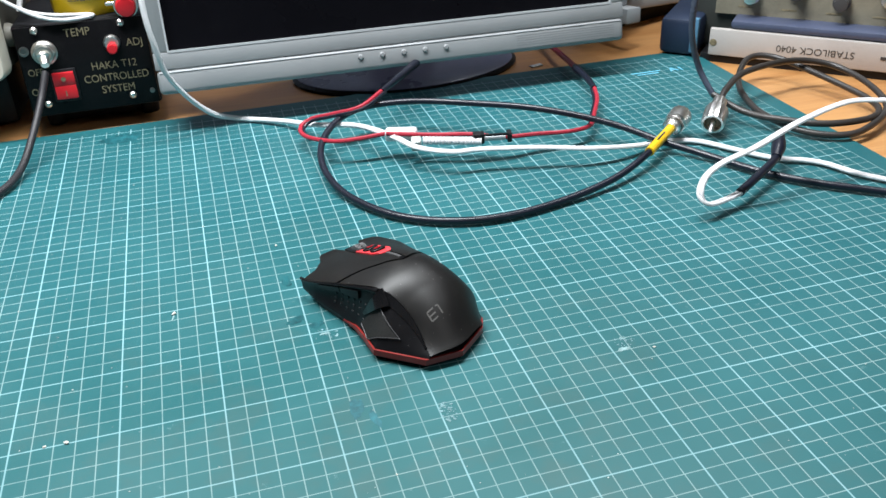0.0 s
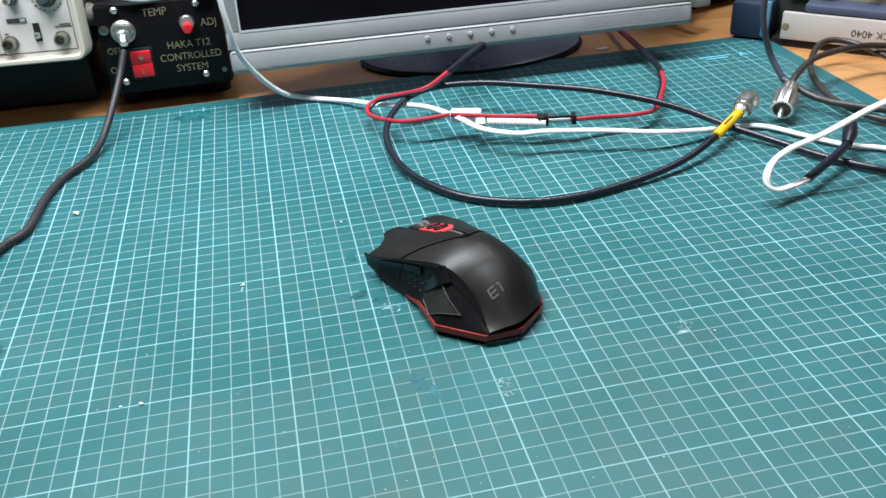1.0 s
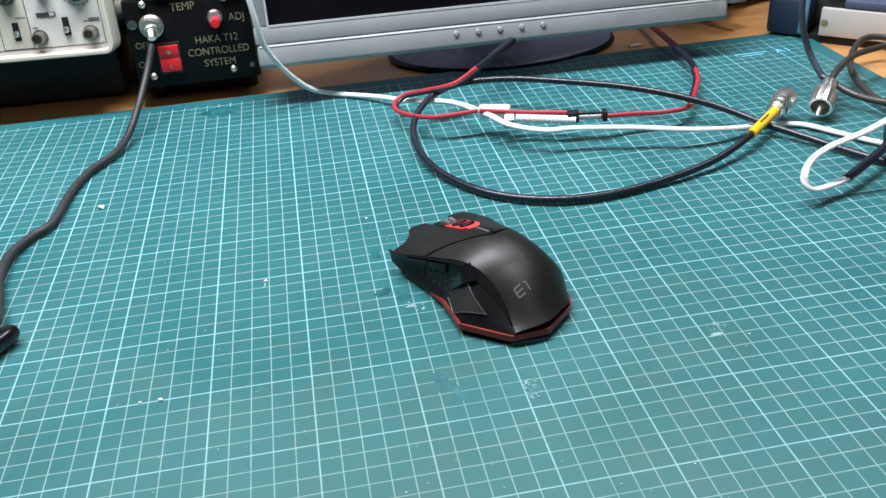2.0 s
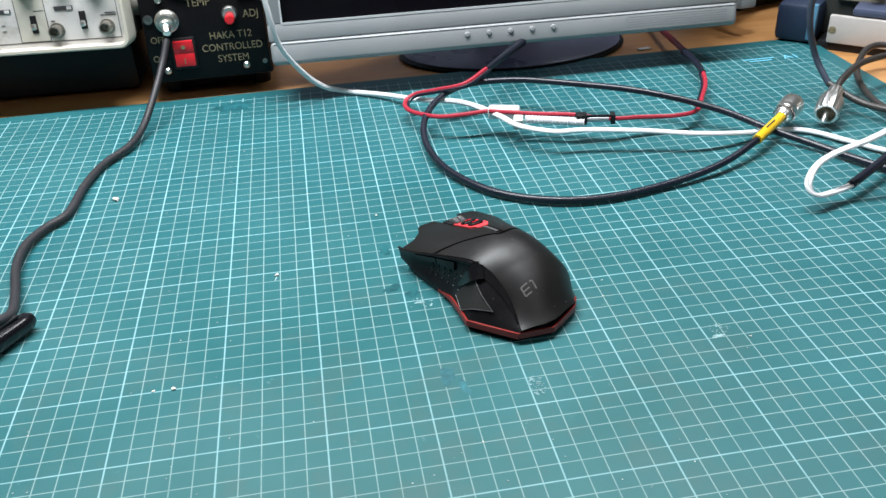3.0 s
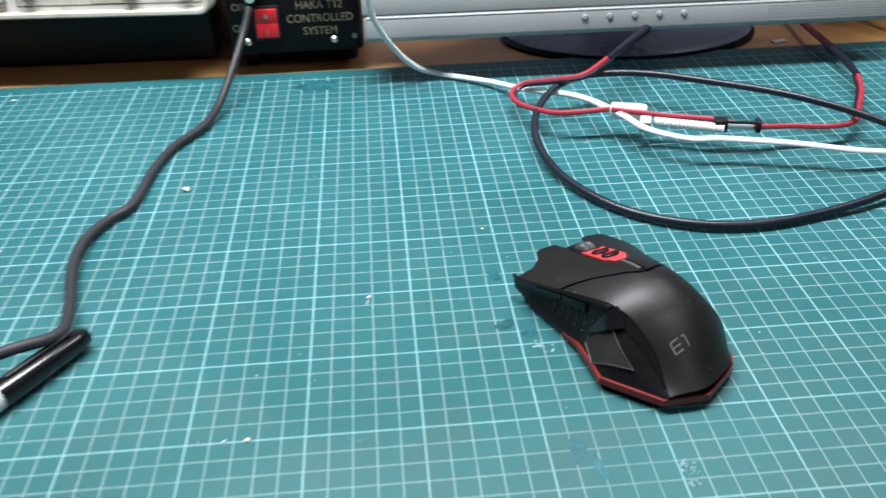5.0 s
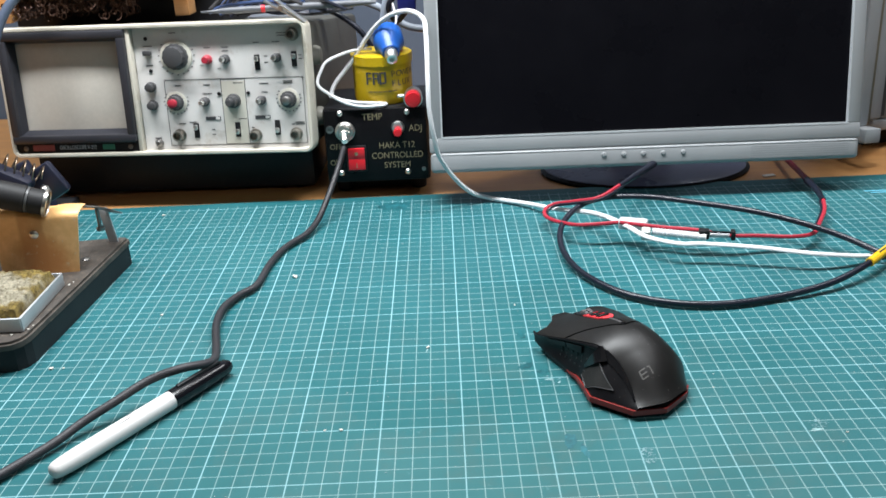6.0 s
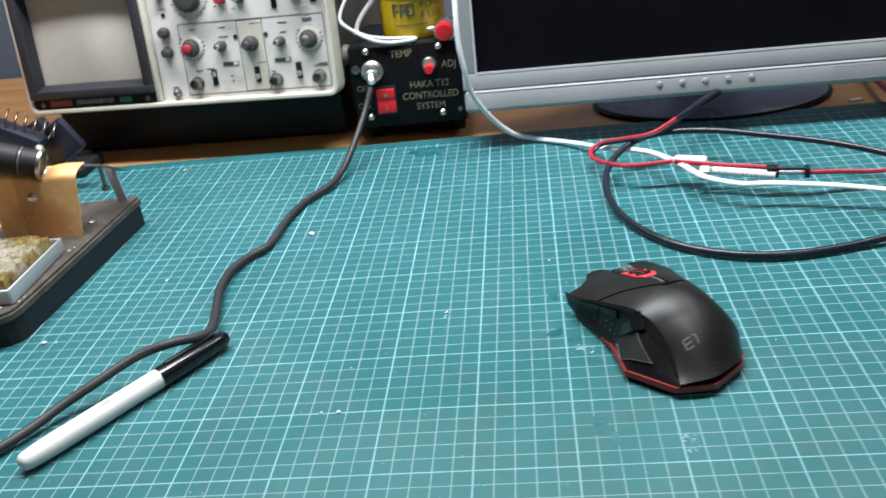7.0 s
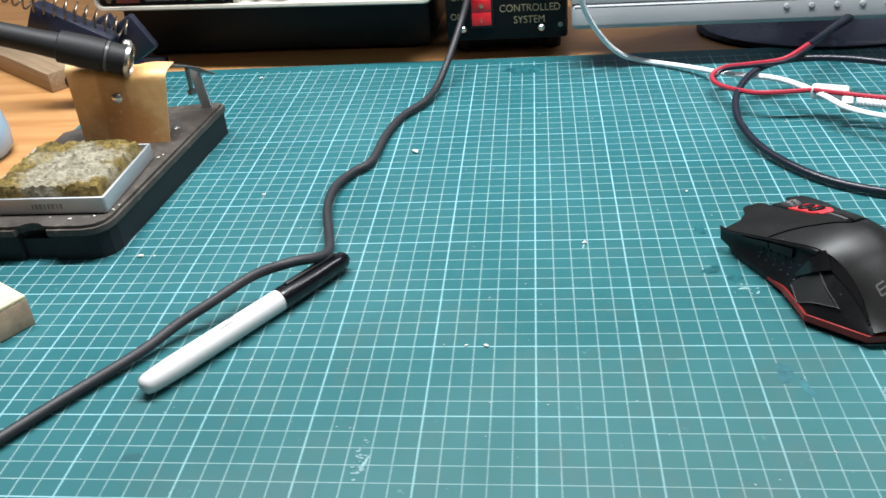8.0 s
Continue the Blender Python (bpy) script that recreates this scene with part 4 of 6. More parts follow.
    bmesh.ops.solidify(bm, geom=bm.faces[:], thickness=0.0008)
    part("bezel_slope", bm, BEZEL_LIGHT, d, "slate grey sloping mask round the tube", smooth=False)
    part("name_strip", box(bw, 0.008, 0.0105, (bc, 0.004, T)), BLACK, d)
    part("brand_label", box(0.023, 0.0006, 0.0060, (bc - 0.036, -0.0002, T + 0.0024)), RED_LABEL, d, "faded red label", smooth=False)
    part("green_label", box(0.0125, 0.0006, 0.0052, (bc + 0.033, -0.0002, T + 0.0026)), GREEN_LABEL, d, smooth=False)
    text_part("lettering", "OSCILLOSCOPE V-212", 0.0056, WHITE_WIRE, d, pose(bc + 0.0005, -0.0002, T + 0.0052, 90), squash=0.72)
    for x in (bc - 0.055, bc + 0.056):
        part("bezel_screw", lathe([(0.0026, 0), (0.0026, 0.0008), (0, 0.0012)], (x, 0.0, T + 0.0050), "-y", 12), DARK_STEEL, d)

    # panel coordinates: fx, fz run 0..1 over the control panel
    def P(fx, fz):
        return px0 + (px1 - px0) * fx, T + (Hh - 2 * T) * fz
    Y = 0.006

    def line_box(fx0, fz0, fx1, fz1, bm):
        x0, z0 = P(fx0, fz0)
        x1, z1 = P(fx1, fz1)
        box(x1 - x0, 0.0004, 0.0005, ((x0 + x1) / 2, Y - 0.0001, z0), bm=bm)
        box(x1 - x0, 0.0004, 0.0005, ((x0 + x1) / 2, Y - 0.0001, z1), bm=bm)
        box(0.0005, 0.0004, z1 - z0, (x0, Y - 0.0001, z0), bm=bm)
        box(0.0005, 0.0004, z1 - z0, (x1, Y - 0.0001, z0), bm=bm)
    bm = bmesh.new()
    line_box(0.155, 0.03, 0.975, 0.575, bm)
    line_box(0.490, 0.035, 0.632, 0.570, bm)
    part("panel_line", bm, INK, d, smooth=False)
    x0, z0 = P(0.561, 0.04)
    part("trigger_panel", box(0.0235, 0.0004, 0.0625, (x0, Y - 0.0001, z0)), PANEL_CREAM, d, smooth=False)
    # knobs: fx, fz, radius, height, material, kind
    def knob(fx, fz, r, h, mat, cap=None, name="knob", label=""):
        x, z = P(fx, fz)
        k = part(name, lathe([(r, 0), (r, h * 0.35), (r * 0.82, h * 0.4), (r * 0.78, h * 0.96), (r * 0.66, h), (0, h)], (x, Y, z), "-y", 28, 14, r * 0.05), mat, d, label)
        if cap:
            part("knob_cap", lathe([(r * 0.5, 0), (r * 0.5, h * 0.45), (r * 0.42, h * 0.5), (0, h * 0.5)], (x, Y - h, z), "-y", 18), cap, k)
        return k
    x, z = P(0.245, 0.765)
    part("dial_skirt", lathe([(0.0160, 0), (0.0160, 0.0015), (0.0145, 0.002)], (x, Y, z), "-y", 36), PANEL_CREAM, d)
    knob(0.245, 0.765, 0.0130, 0.013, KNOB_GREY, None, "timebase_knob", "large dark grey dial knob")
    for fx, fz in ((0.430, 0.735), ):
        knob(fx, fz, 0.0046, 0.011, RED_WIRE, None, "knob", "red variable knob")
    for fx, fz in ((0.535, 0.735), (0.835, 0.735), (0.390, 0.395), (0.725, 0.395)):
        knob(fx, fz, 0.0047, 0.011, KNOB_GREY, STEEL)
    knob(0.560, 0.395, 0.0072, 0.013, KNOB_GREY, KNOB_GREY)
    for fx, fz in ((0.215, 0.395), (0.885, 0.395)):
        x, z = P(fx, fz)
        part("dial_skirt", lathe([(0.0105, 0), (0.0105, 0.0012), (0.009, 0.0016)], (x, Y, z), "-y", 30), PANEL_CREAM, d)
    knob(0.215, 0.395, 0.0085, 0.010, KNOB_GREY, RED_WIRE, "gain_knob", "grey gain knob with a red centre")
    knob(0.885, 0.395, 0.0085, 0.010, KNOB_GREY, DARK_STEEL, "gain_knob", "grey gain knob with a steel centre")
    for fz in (0.525, 0.375):
        knob(0.075, fz, 0.0052, 0.009, KNOB_GREY)
    x, z = P(0.080, 0.80)
    part("power_button", box(0.0078, 0.006, 0.0050, (x, Y - 0.003, z - 0.0025), 0.001), KNOB_GREY, d)
    for fx, fz in ((0.075, 0.915), (0.085, 0.655), (0.475, 0.455), (0.648, 0.455)):
        x, z = P(fx, fz)
        part("lamp_hole", lathe([(0.0019, 0), (0.0019, 0.0008), (0.0, 0.0008)], (x, Y, z), "-y", 12), BLACK, d)
    x, z = P(0.085, 0.035)
    part("cal_terminal", lathe([(0.0040, 0), (0.0040, 0.003), (0.002, 0.006), (0, 0.006)], (x, Y, z + 0.003), "-y", 14), DARK_STEEL, d)
    socket_metal = surface("aged_nickel", (0.36, 0.34, 0.30), 0.42, 1.0, vary=0.15)
    for fx, fz in ((0.935, 0.915), (0.215, 0.120), (0.672, 0.105), (0.915, 0.110)):
        x, z = P(fx, fz)
        b = part("input_socket", lathe([(0.0064, 0), (0.0064, 0.0012), (0.0050, 0.0014), (0.0048, 0.010), (0.0036, 0.0102), (0.0034, 0.004), (0.0010, 0.004), (0.0010, 0.008), (0, 0.008)], (x, Y, z), "-y", 20), socket_metal, d)
    for fx, fz, up in ((0.718, 0.700, 0.9), (0.935, 0.720, 0.8), (0.318, 0.155, 0.9), (0.568, 0.155, 0.3), (0.805, 0.165, 0.2)):
        x, z = P(fx, fz)
        s = part("slide_switch", box(0.0052, 0.0014, 0.0150, (x, Y - 0.0003, z - 0.0075), 0.0004), BLACK, d)
        part("slider", box(0.0038, 0.005, 0.0048, (x, Y - 0.0030, z - 0.0065 + 0.0085 * up), 0.0008), STEEL, s)
    spots = []
    rnd = random.Random(4)
    for fx, fz in ((0.235, 0.955), (0.430, 0.83), (0.535, 0.83), (0.535, 0.80), (0.720, 0.86), (0.835, 0.86), (0.87, 0.93), (0.87, 0.91), (0.080, 0.855), (0.080, 0.70), (0.080, 0.545), (0.08, 0.37), (0.08, 0.10),
                   (0.235, 0.53), (0.405, 0.53), (0.592, 0.54), (0.745, 0.53), (0.885, 0.545), (0.885, 0.53), (0.235, 0.215), (0.30, 0.225), (0.600, 0.245), (0.94, 0.205), (0.94, 0.19), (0.405, 0.46), (0.745, 0.46)):
        x, z = P(fx, fz)
        spots.append((x, Y - 0.0002, z, 0.006 + 0.004 * rnd.random(), 0.0008))
    for fx, fz in ((0.42, 0.16), (0.42, 0.12), (0.66, 0.17), (0.66, 0.12), (0.90, 0.19), (0.77, 0.75), (0.77, 0.70), (0.97, 0.75), (0.97, 0.72), (0.49, 0.66), (0.39, 0.69)):
        x, z = P(fx, fz)
        spots.append((x, Y - 0.0002, z, 0.0032, 0.0007))
    bars(d, spots, INK)
    for fx, fz, r in ((0.245, 0.765, 0.0180), (0.215, 0.395, 0.0122), (0.885, 0.395, 0.0122)):
        x, z = P(fx, fz)
        for k in range(14):
            a = radians(-220 + 18.5 * k)
            part("dial_mark", box(0.0016, 0.0004, 0.0008, (x + r * math.cos(a), Y - 0.0002, z + r * math.sin(a))), INK, d, smooth=False)
    for fx in (0.425, 0.722):
        x, z = P(fx, 0.255)
        part("channel_label", box(0.0155, 0.0005, 0.0036, (x, Y - 0.0002, z - 0.002)), INK, d, smooth=False)
        part("channel_label", box(0.0040, 0.0004, 0.0026, (x + 0.0048, Y - 0.0006, z - 0.0015)), PANEL, d, smooth=False)
    # side feet
    for z in (0.030, 0.092):
        part("side_foot", lathe([(0.010, 0), (0.010, 0.004), (0.008, 0.008), (0, 0.009)], (W / 2 - 0.005, 0.045, z), "x", 20), FOOT_CREAM, d)
    p = thing("black_case", pose(-0.245, 0.464, DESK, 0, 0, -2), "plain black equipment case carrying the oscilloscope", "case")
    part("case_body", box(0.300, 0.26, 0.056, (0, 0.13, 0.004), 0.004), BLACK, p)
    for x in (-0.13, 0.13):
        for y in (0.02, 0.24):
            part("case_foot", lathe([(0.008, 0), (0.008, 0.006)], (x, y, 0), seg=14), BLACK, p)


build_scope()


# ---- cables ----
def cable(name, points, radius, material, label, per=8, seg=10, flat=1.0, category="cable"):
    ob = part(name, tube(points, radius, per, seg, flat), material)
    return tagged(ob, label, category)


COAX = [(0.408, 0.208, 0.0135), (0.376, 0.180, 0.012), (0.338, 0.158, 0.007), (0.293, 0.144, 0.004), (0.248, 0.136, 0.004), (0.210, 0.142, 0.004), (0.177, 0.163, 0.004), (0.153, 0.199, 0.005),
        (0.143, 0.236, 0.008), (0.144, 0.267, 0.013), (0.154, 0.292, 0.018), (0.172, 0.312, 0.022), (0.197, 0.318, 0.025), (0.233, 0.311, 0.026), (0.271, 0.291, 0.026), (0.311, 0.268, 0.025),
        (0.346, 0.246, 0.021), (0.375, 0.225, 0.015), (0.397, 0.201, 0.009), (0.420, 0.174, 0.005), (0.443, 0.135, 0.004), (0.468, 0.106, 0.004), (0.501, 0.079, 0.004), (0.56, 0.03, 0.004), (0.66, -0.03, 0.004)]


def build_coax():
    d = thing("coaxial_cable", pose(0, 0, 0), "black coaxial cable loop with yellow sleeve and nickel plug", "cable")
    part("jacket", tube(COAX, 0.0026, 10, 12), BLACK_WIRE, d)
    part("sleeve", tube([(0.3755, 0.1795, 0.0122), (0.392, 0.194, 0.0132), (0.411, 0.2105, 0.0145)], 0.0036, 8, 12), YELLOW, d, "yellow heat-shrink sleeve")
    part("sleeve_mark", tube([(0.387, 0.1890, 0.0166), (0.398, 0.1985, 0.0172)], 0.0006, 4, 6), INK, d)
    way = Vector((0.72, 0.66, 0.10)).normalized()
    turn = way.to_track_quat("Z", "Y").to_matrix().to_4x4()
    p = part("plug", lathe([(0.0044, 0), (0.0054, 0.003), (0.0068, 0.004), (0.0068, 0.010), (0.0086, 0.011), (0.0090, 0.024), (0.0080, 0.026), (0.0060, 0.026), (0.0056, 0.021), (0, 0.021)], (0.409, 0.2085, 0.0142), rot=turn, seg=28, flutes=14, depth=0.0004), STEEL, d, "nickel bayonet plug")
    part("plug_ring", lathe([(0.0082, 0.005), (0.0082, 0.008)], (0.409, 0.2085, 0.0142), rot=turn, seg=6), DARK_STEEL, p)


build_coax()

WHITE = [(0.090, 0.387, 0.004), (0.126, 0.363, 0.005), (0.150, 0.326, 0.012), (0.174, 0.300, 0.018), (0.188, 0.280, 0.020), (0.201, 0.257, 0.020), (0.213, 0.237, 0.018), (0.235, 0.220, 0.018), (0.256, 0.217, 0.018),
         (0.297, 0.207, 0.017), (0.338, 0.197, 0.014), (0.378, 0.202, 0.008), (0.403, 0.212, 0.003), (0.429, 0.204, 0.003), (0.448, 0.179, 0.003), (0.466, 0.155, 0.003), (0.492, 0.137, 0.003), (0.516, 0.097, 0.003), (0.60, 0.02, 0.003)]


def build_white_lead():
    d = thing("white_twin_lead", pose(0, 0, 0), "white twin wire with a white plug connector on the mat", "wire")
    for s in (-0.0013, 0.0013):
        bm = tube(WHITE[4:], 0.0014, 8, 8, side=s)
        part("wire", bm, WHITE_WIRE, d)
    up = [(-0.069, 0.445, 0.1000), (-0.064, 0.448, 0.113), (-0.045, 0.452, 0.135), (-0.023, 0.450, 0.164), (-0.004, 0.440, 0.180), (0.016, 0.420, 0.187), (0.030, 0.400, 0.183), (0.033, 0.385, 0.171), (0.033, 0.362, 0.135),
          (0.033, 0.355, 0.107), (0.036, 0.354, 0.082), (0.040, 0.358, 0.060), (0.053, 0.368, 0.035), (0.070, 0.380, 0.014)]
    part("wire", tube(up + WHITE[:6], 0.0023, 8, 8), WHITE_WIRE, d)
    # loop lying on the controller
    lo = [(-0.014, 0.428, 0.0940), (-0.034, 0.424, 0.0945), (-0.051, 0.424, 0.0985), (-0.067, 0.428, 0.107), (-0.079, 0.432, 0.117), (-0.075, 0.438, 0.130), (-0.067, 0.442, 0.139), (-0.043, 0.450, 0.146), (-0.024, 0.455, 0.146)]
    part("wire", tube(lo, 0.0016, 8, 8), WHITE_WIRE, d)
    part("wire", tube([(-0.014, 0.4285, 0.0940), (-0.0115, 0.432, 0.0942), (-0.016, 0.4345, 0.0945), (-0.040, 0.432, 0.0970), (-0.058, 0.436, 0.1000), (-0.069, 0.445, 0.1030)], 0.0016, 8, 8), WHITE_WIRE, d)
    part("plug_housing", box(0.025, 0.011, 0.0095, (0.207, 0.263, 0.0148), 0.0026, rot=pose(0, 0, 0, 0, 0, -18)), WHITE_WIRE, d, "white plastic plug housing")
    part("plug_tail", box(0.008, 0.008, 0.010, (0.216, 0.252, 0.0105), 0.0015, rot=pose(0, 0, 0, 20, 0, -18)), surface("translucent_grey_nylon", (0.50, 0.52, 0.48), 0.35), d, "greyish nylon latch")
    part("splice_tube", tube([(0.220, 0.247, 0.0185), (0.240, 0.240, 0.0180), (0.262, 0.232, 0.0175)], 0.0031, 20, 12, taper=lambda t: 1.0 + 0.10 * math.cos(t * 100)), WHITE_WIRE, d, "white ribbed sleeve")


build_white_lead()


def build_test_leads():
    A = [(0.209, 0.326, 0.034), (0.185, 0.305, 0.030), (0.163, 0.313, 0.024), (0.146, 0.324, 0.018), (0.137, 0.318, 0.014), (0.139, 0.299, 0.014), (0.155, 0.273, 0.018), (0.172, 0.266, 0.020), (0.195, 0.266, 0.021)]
    B = [(0.195, 0.262, 0.0225), (0.228, 0.252, 0.0205), (0.258, 0.243, 0.0198), (0.280, 0.232, 0.0185), (0.308, 0.234, 0.016), (0.336, 0.234, 0.014), (0.357, 0.244, 0.012), (0.371, 0.267, 0.012), (0.387, 0.296, 0.012), (0.394, 0.317, 0.014)]
    d = thing("red_black_lead", pose(0, 0, 0), "red and black wire pair with black end sleeves on the mat", "wire")
    for pts in (A, B):
        part("red_wire", tube(pts, 0.0018, 8, 8, side=0.0008), RED_WIRE, d)
        part("black_wire", tube([(x, y, z - 0.0012) for x, y, z in pts], 0.0014, 8, 8, side=-0.0016), BLACK_WIRE, d)
    part("end_sleeve", tube([(0.250, 0.376, 0.0365), (0.227, 0.348, 0.035), (0.207, 0.324, 0.0338)], 0.0034, 6, 10, taper=lambda t: 1.15 - 0.5 * t), BLACK_WIRE, d, "black rubber end sleeve")
    part("end_sleeve", tube([(0.394, 0.315, 0.014), (0.400, 0.345, 0.013), (0.404, 0.378, 0.0115)], 0.0032, 6, 10, taper=lambda t: 0.75 + 0.4 * t), BLACK_WIRE, d, "black rubber end sleeve")
    part("red_wire", tube([(0.404, 0.376, 0.0118), (0.409, 0.421, 0.010), (0.413, 0.455, 0.008), (0.42, 0.52, 0.004)], 0.0027, 6, 8), RED_WIRE, d)
    f = thing("fuse_holder", pose(0.272, 0.233, 0.0165, 0, 0, -12), "small clear component in black clips on the wires", "component")
    part("clip", box(0.0085, 0.008, 0.0078, (-0.0115, 0, -0.0012), 0.0008), BLACK, f)
    part("clip", box(0.0035, 0.008, 0.0078, (0.0120, 0, -0.0012), 0.0008), BLACK, f)
    part("body", lathe([(0.0023, -0.007), (0.0023, 0.009)], (0, 0, 0.002), "x", 14), ALU, f)
    part("strap", box(0.022, 0.0016, 0.0016, (0, -0.0034, 0.0050)), BLACK, f)


build_test_leads()


def build_loop_wire():
    d = thing("white_flat_lead", pose(0, 0, 0), "white flat lead bent in a loop with a black sleeved end", "wire")
    pts = [(0.60, 0.07, 0.050), (0.555, 0.095, 0.057), (0.508, 0.105, 0.060), (0.486, 0.115, 0.058), (0.451, 0.114, 0.050), (0.411, 0.103, 0.042), (0.386, 0.103, 0.034), (0.374, 0.102, 0.026), (0.367, 0.095, 0.018), (0.372, 0.091, 0.012), (0.390, 0.097, 0.010), (0.405, 0.102, 0.011)]
    for s in (-0.0011, 0.0011):
        part("wire", tube(pts, 0.0013, 8, 8, side=s * 1.1), WHITE_WIRE, d)
    part("end_sleeve", tube([(0.401, 0.1005, 0.011), (0.426, 0.116, 0.013), (0.446, 0.129, 0.015), (0.455, 0.138, 0.016)], 0.0030, 8, 10), BLACK_WIRE, d, "black heat-shrink sleeve")
    part("end_cap", tube([(0.450, 0.132, 0.0155), (0.460, 0.144, 0.0185), (0.466, 0.154, 0.020)], 0.0048, 6, 12, taper=lambda t: 0.75 + 0.3 * min(1, t * 3)), BLACK_WIRE, d, "black rubber end cap")


build_loop_wire()


def build_uhf_lead():
    d = thing("antenna_lead", pose(0, 0, 0), "coiled black antenna lead with a nickel screw plug", "cable")
    way = Vector((-0.62, -0.72, -0.26)).normalized()
    turn = way.to_track_quat("Z", "Y").to_matrix().to_4x4()
    base = Vector((0.466, 0.232, 0.0215))
    p = part("plug_shell", lathe([(0.0052, 0), (0.0058, 0.002), (0.0058, 0.012), (0.0088, 0.0135), (0.0094, 0.016), (0.0094, 0.031), (0.0088, 0.033), (0.0072, 0.033), (0.0070, 0.024), (0.0, 0.024)], base, rot=turn, seg=32, flutes=16, depth=0.0005), STEEL, d, "knurled nickel screw plug")
    part("plug_insulator", lathe([(0.0068, 0.024), (0.0068, 0.029), (0.002, 0.0295)], base, rot=turn, seg=20), surface("brown_insulator", (0.18, 0.13, 0.08), 0.5), p)
    part("plug_pin", lathe([(0.0019, 0.024), (0.0019, 0.040), (0.0010, 0.042), (0, 0.042)], base, rot=turn, seg=12), STEEL, p)
    coil = [(0.466, 0.232, 0.0215), (0.480, 0.245, 0.026), (0.512, 0.268, 0.028), (0.569, 0.286, 0.025), (0.604, 0.276, 0.020), (0.612, 0.238, 0.015), (0.598, 0.195, 0.010), (0.557, 0.170, 0.006), (0.528, 0.172, 0.005), (0.508, 0.195, 0.006), (0.503, 0.237, 0.008),
            (0.518, 0.285, 0.012), (0.548, 0.318, 0.020), (0.572, 0.312, 0.020), (0.590, 0.270, 0.014), (0.600, 0.215, 0.008), (0.575, 0.182, 0.010), (0.530, 0.178, 0.012), (0.500, 0.200, 0.012), (0.484, 0.225, 0.012), (0.470, 0.250, 0.020), (0.462, 0.262, 0.040), (0.452, 0.262, 0.070), (0.452, 0.262, 0.105), (0.462, 0.275, 0.150), (0.480, 0.30, 0.20)]
    part("jacket", tube(coil[:21], 0.0027, 10, 10), LEAD_BROWN, d)
    part("rising_lead", tube(coil[20:], 0.0026, 10, 10), LEAD_BLUE, d, "blue-grey lead rising from the coil")


build_uhf_lead()

JACK = [(-0.0545, 0.402, 0.0600), (-0.061, 0.388, 0.042), (-0.070, 0.362, 0.022), (-0.078, 0.336, 0.0085), (-0.086, 0.310, 0.005), (-0.101, 0.283, 0.004), (-0.109, 0.248, 0.004), (-0.113, 0.205, 0.004), (-0.124, 0.187, 0.004), (-0.131, 0.164, 0.005), (-0.130, 0.135, 0.006),
        (-0.122, 0.101, 0.008), (-0.116, 0.074, 0.012), (-0.118, 0.060, 0.016), (-0.131, 0.048, 0.020), (-0.150, 0.040, 0.017), (-0.169, 0.022, 0.012), (-0.183, 0.009, 0.008), (-0.197, -0.011, 0.005), (-0.225, -0.05, 0.004), (-0.27, -0.12, 0.004)]
tagged(part("iron_cable", tube(JACK, 0.0029, 8, 10), GREY_WIRE), "dark grey rubber soldering iron cable lying across the mat", "cable")


# ---- marker pen ----
def build_marker():
    a, b = Vector((-0.184, -0.039, 0.0065)), Vector((-0.106, 0.0745, 0.0068))
    d = thing("marker_pen", Matrix.Translation(a) @ (b - a).to_track_quat("Z", "Y").to_matrix().to_4x4(), "white marker pen with a black cap lying on the mat", "marker")
    part("barrel", lathe([(0.0, 0.0), (0.0026, 0.0003), (0.0044, 0.0016), (0.0052, 0.0042), (0.0057, 0.011), (0.0060, 0.02), (0.0060, 0.088)], seg=28), WHITE_PANEL, d, "white barrel with worn print")
    part("cap", lathe([(0.0064, 0.086), (0.0065, 0.088), (0.0062, 0.110), (0.0056, 0.129), (0.0050, 0.1335), (0.0034, 0.1362), (0, 0.137)], seg=28), surface("polished_black_cap", (0.006, 0.006, 0.008), 0.22, vary=0.1, relief=0.02), d, "glossy black cap")
    part("cap_clip", box(0.0030, 0.0018, 0.036, (0, 0.0068, 0.092), 0.0006), BLACK, d)
    for i, (z, w) in enumerate(((0.047, 0.008), (0.041, 0.005), (0.054, 0.004))):
        part("print_bar", box(0.0008, 0.0003, w, (0.0015 * (i - 1), 0.00595, z)), surface("worn_grey_print", (0.35, 0.35, 0.35), 0.6), d, smooth=False)


build_marker()


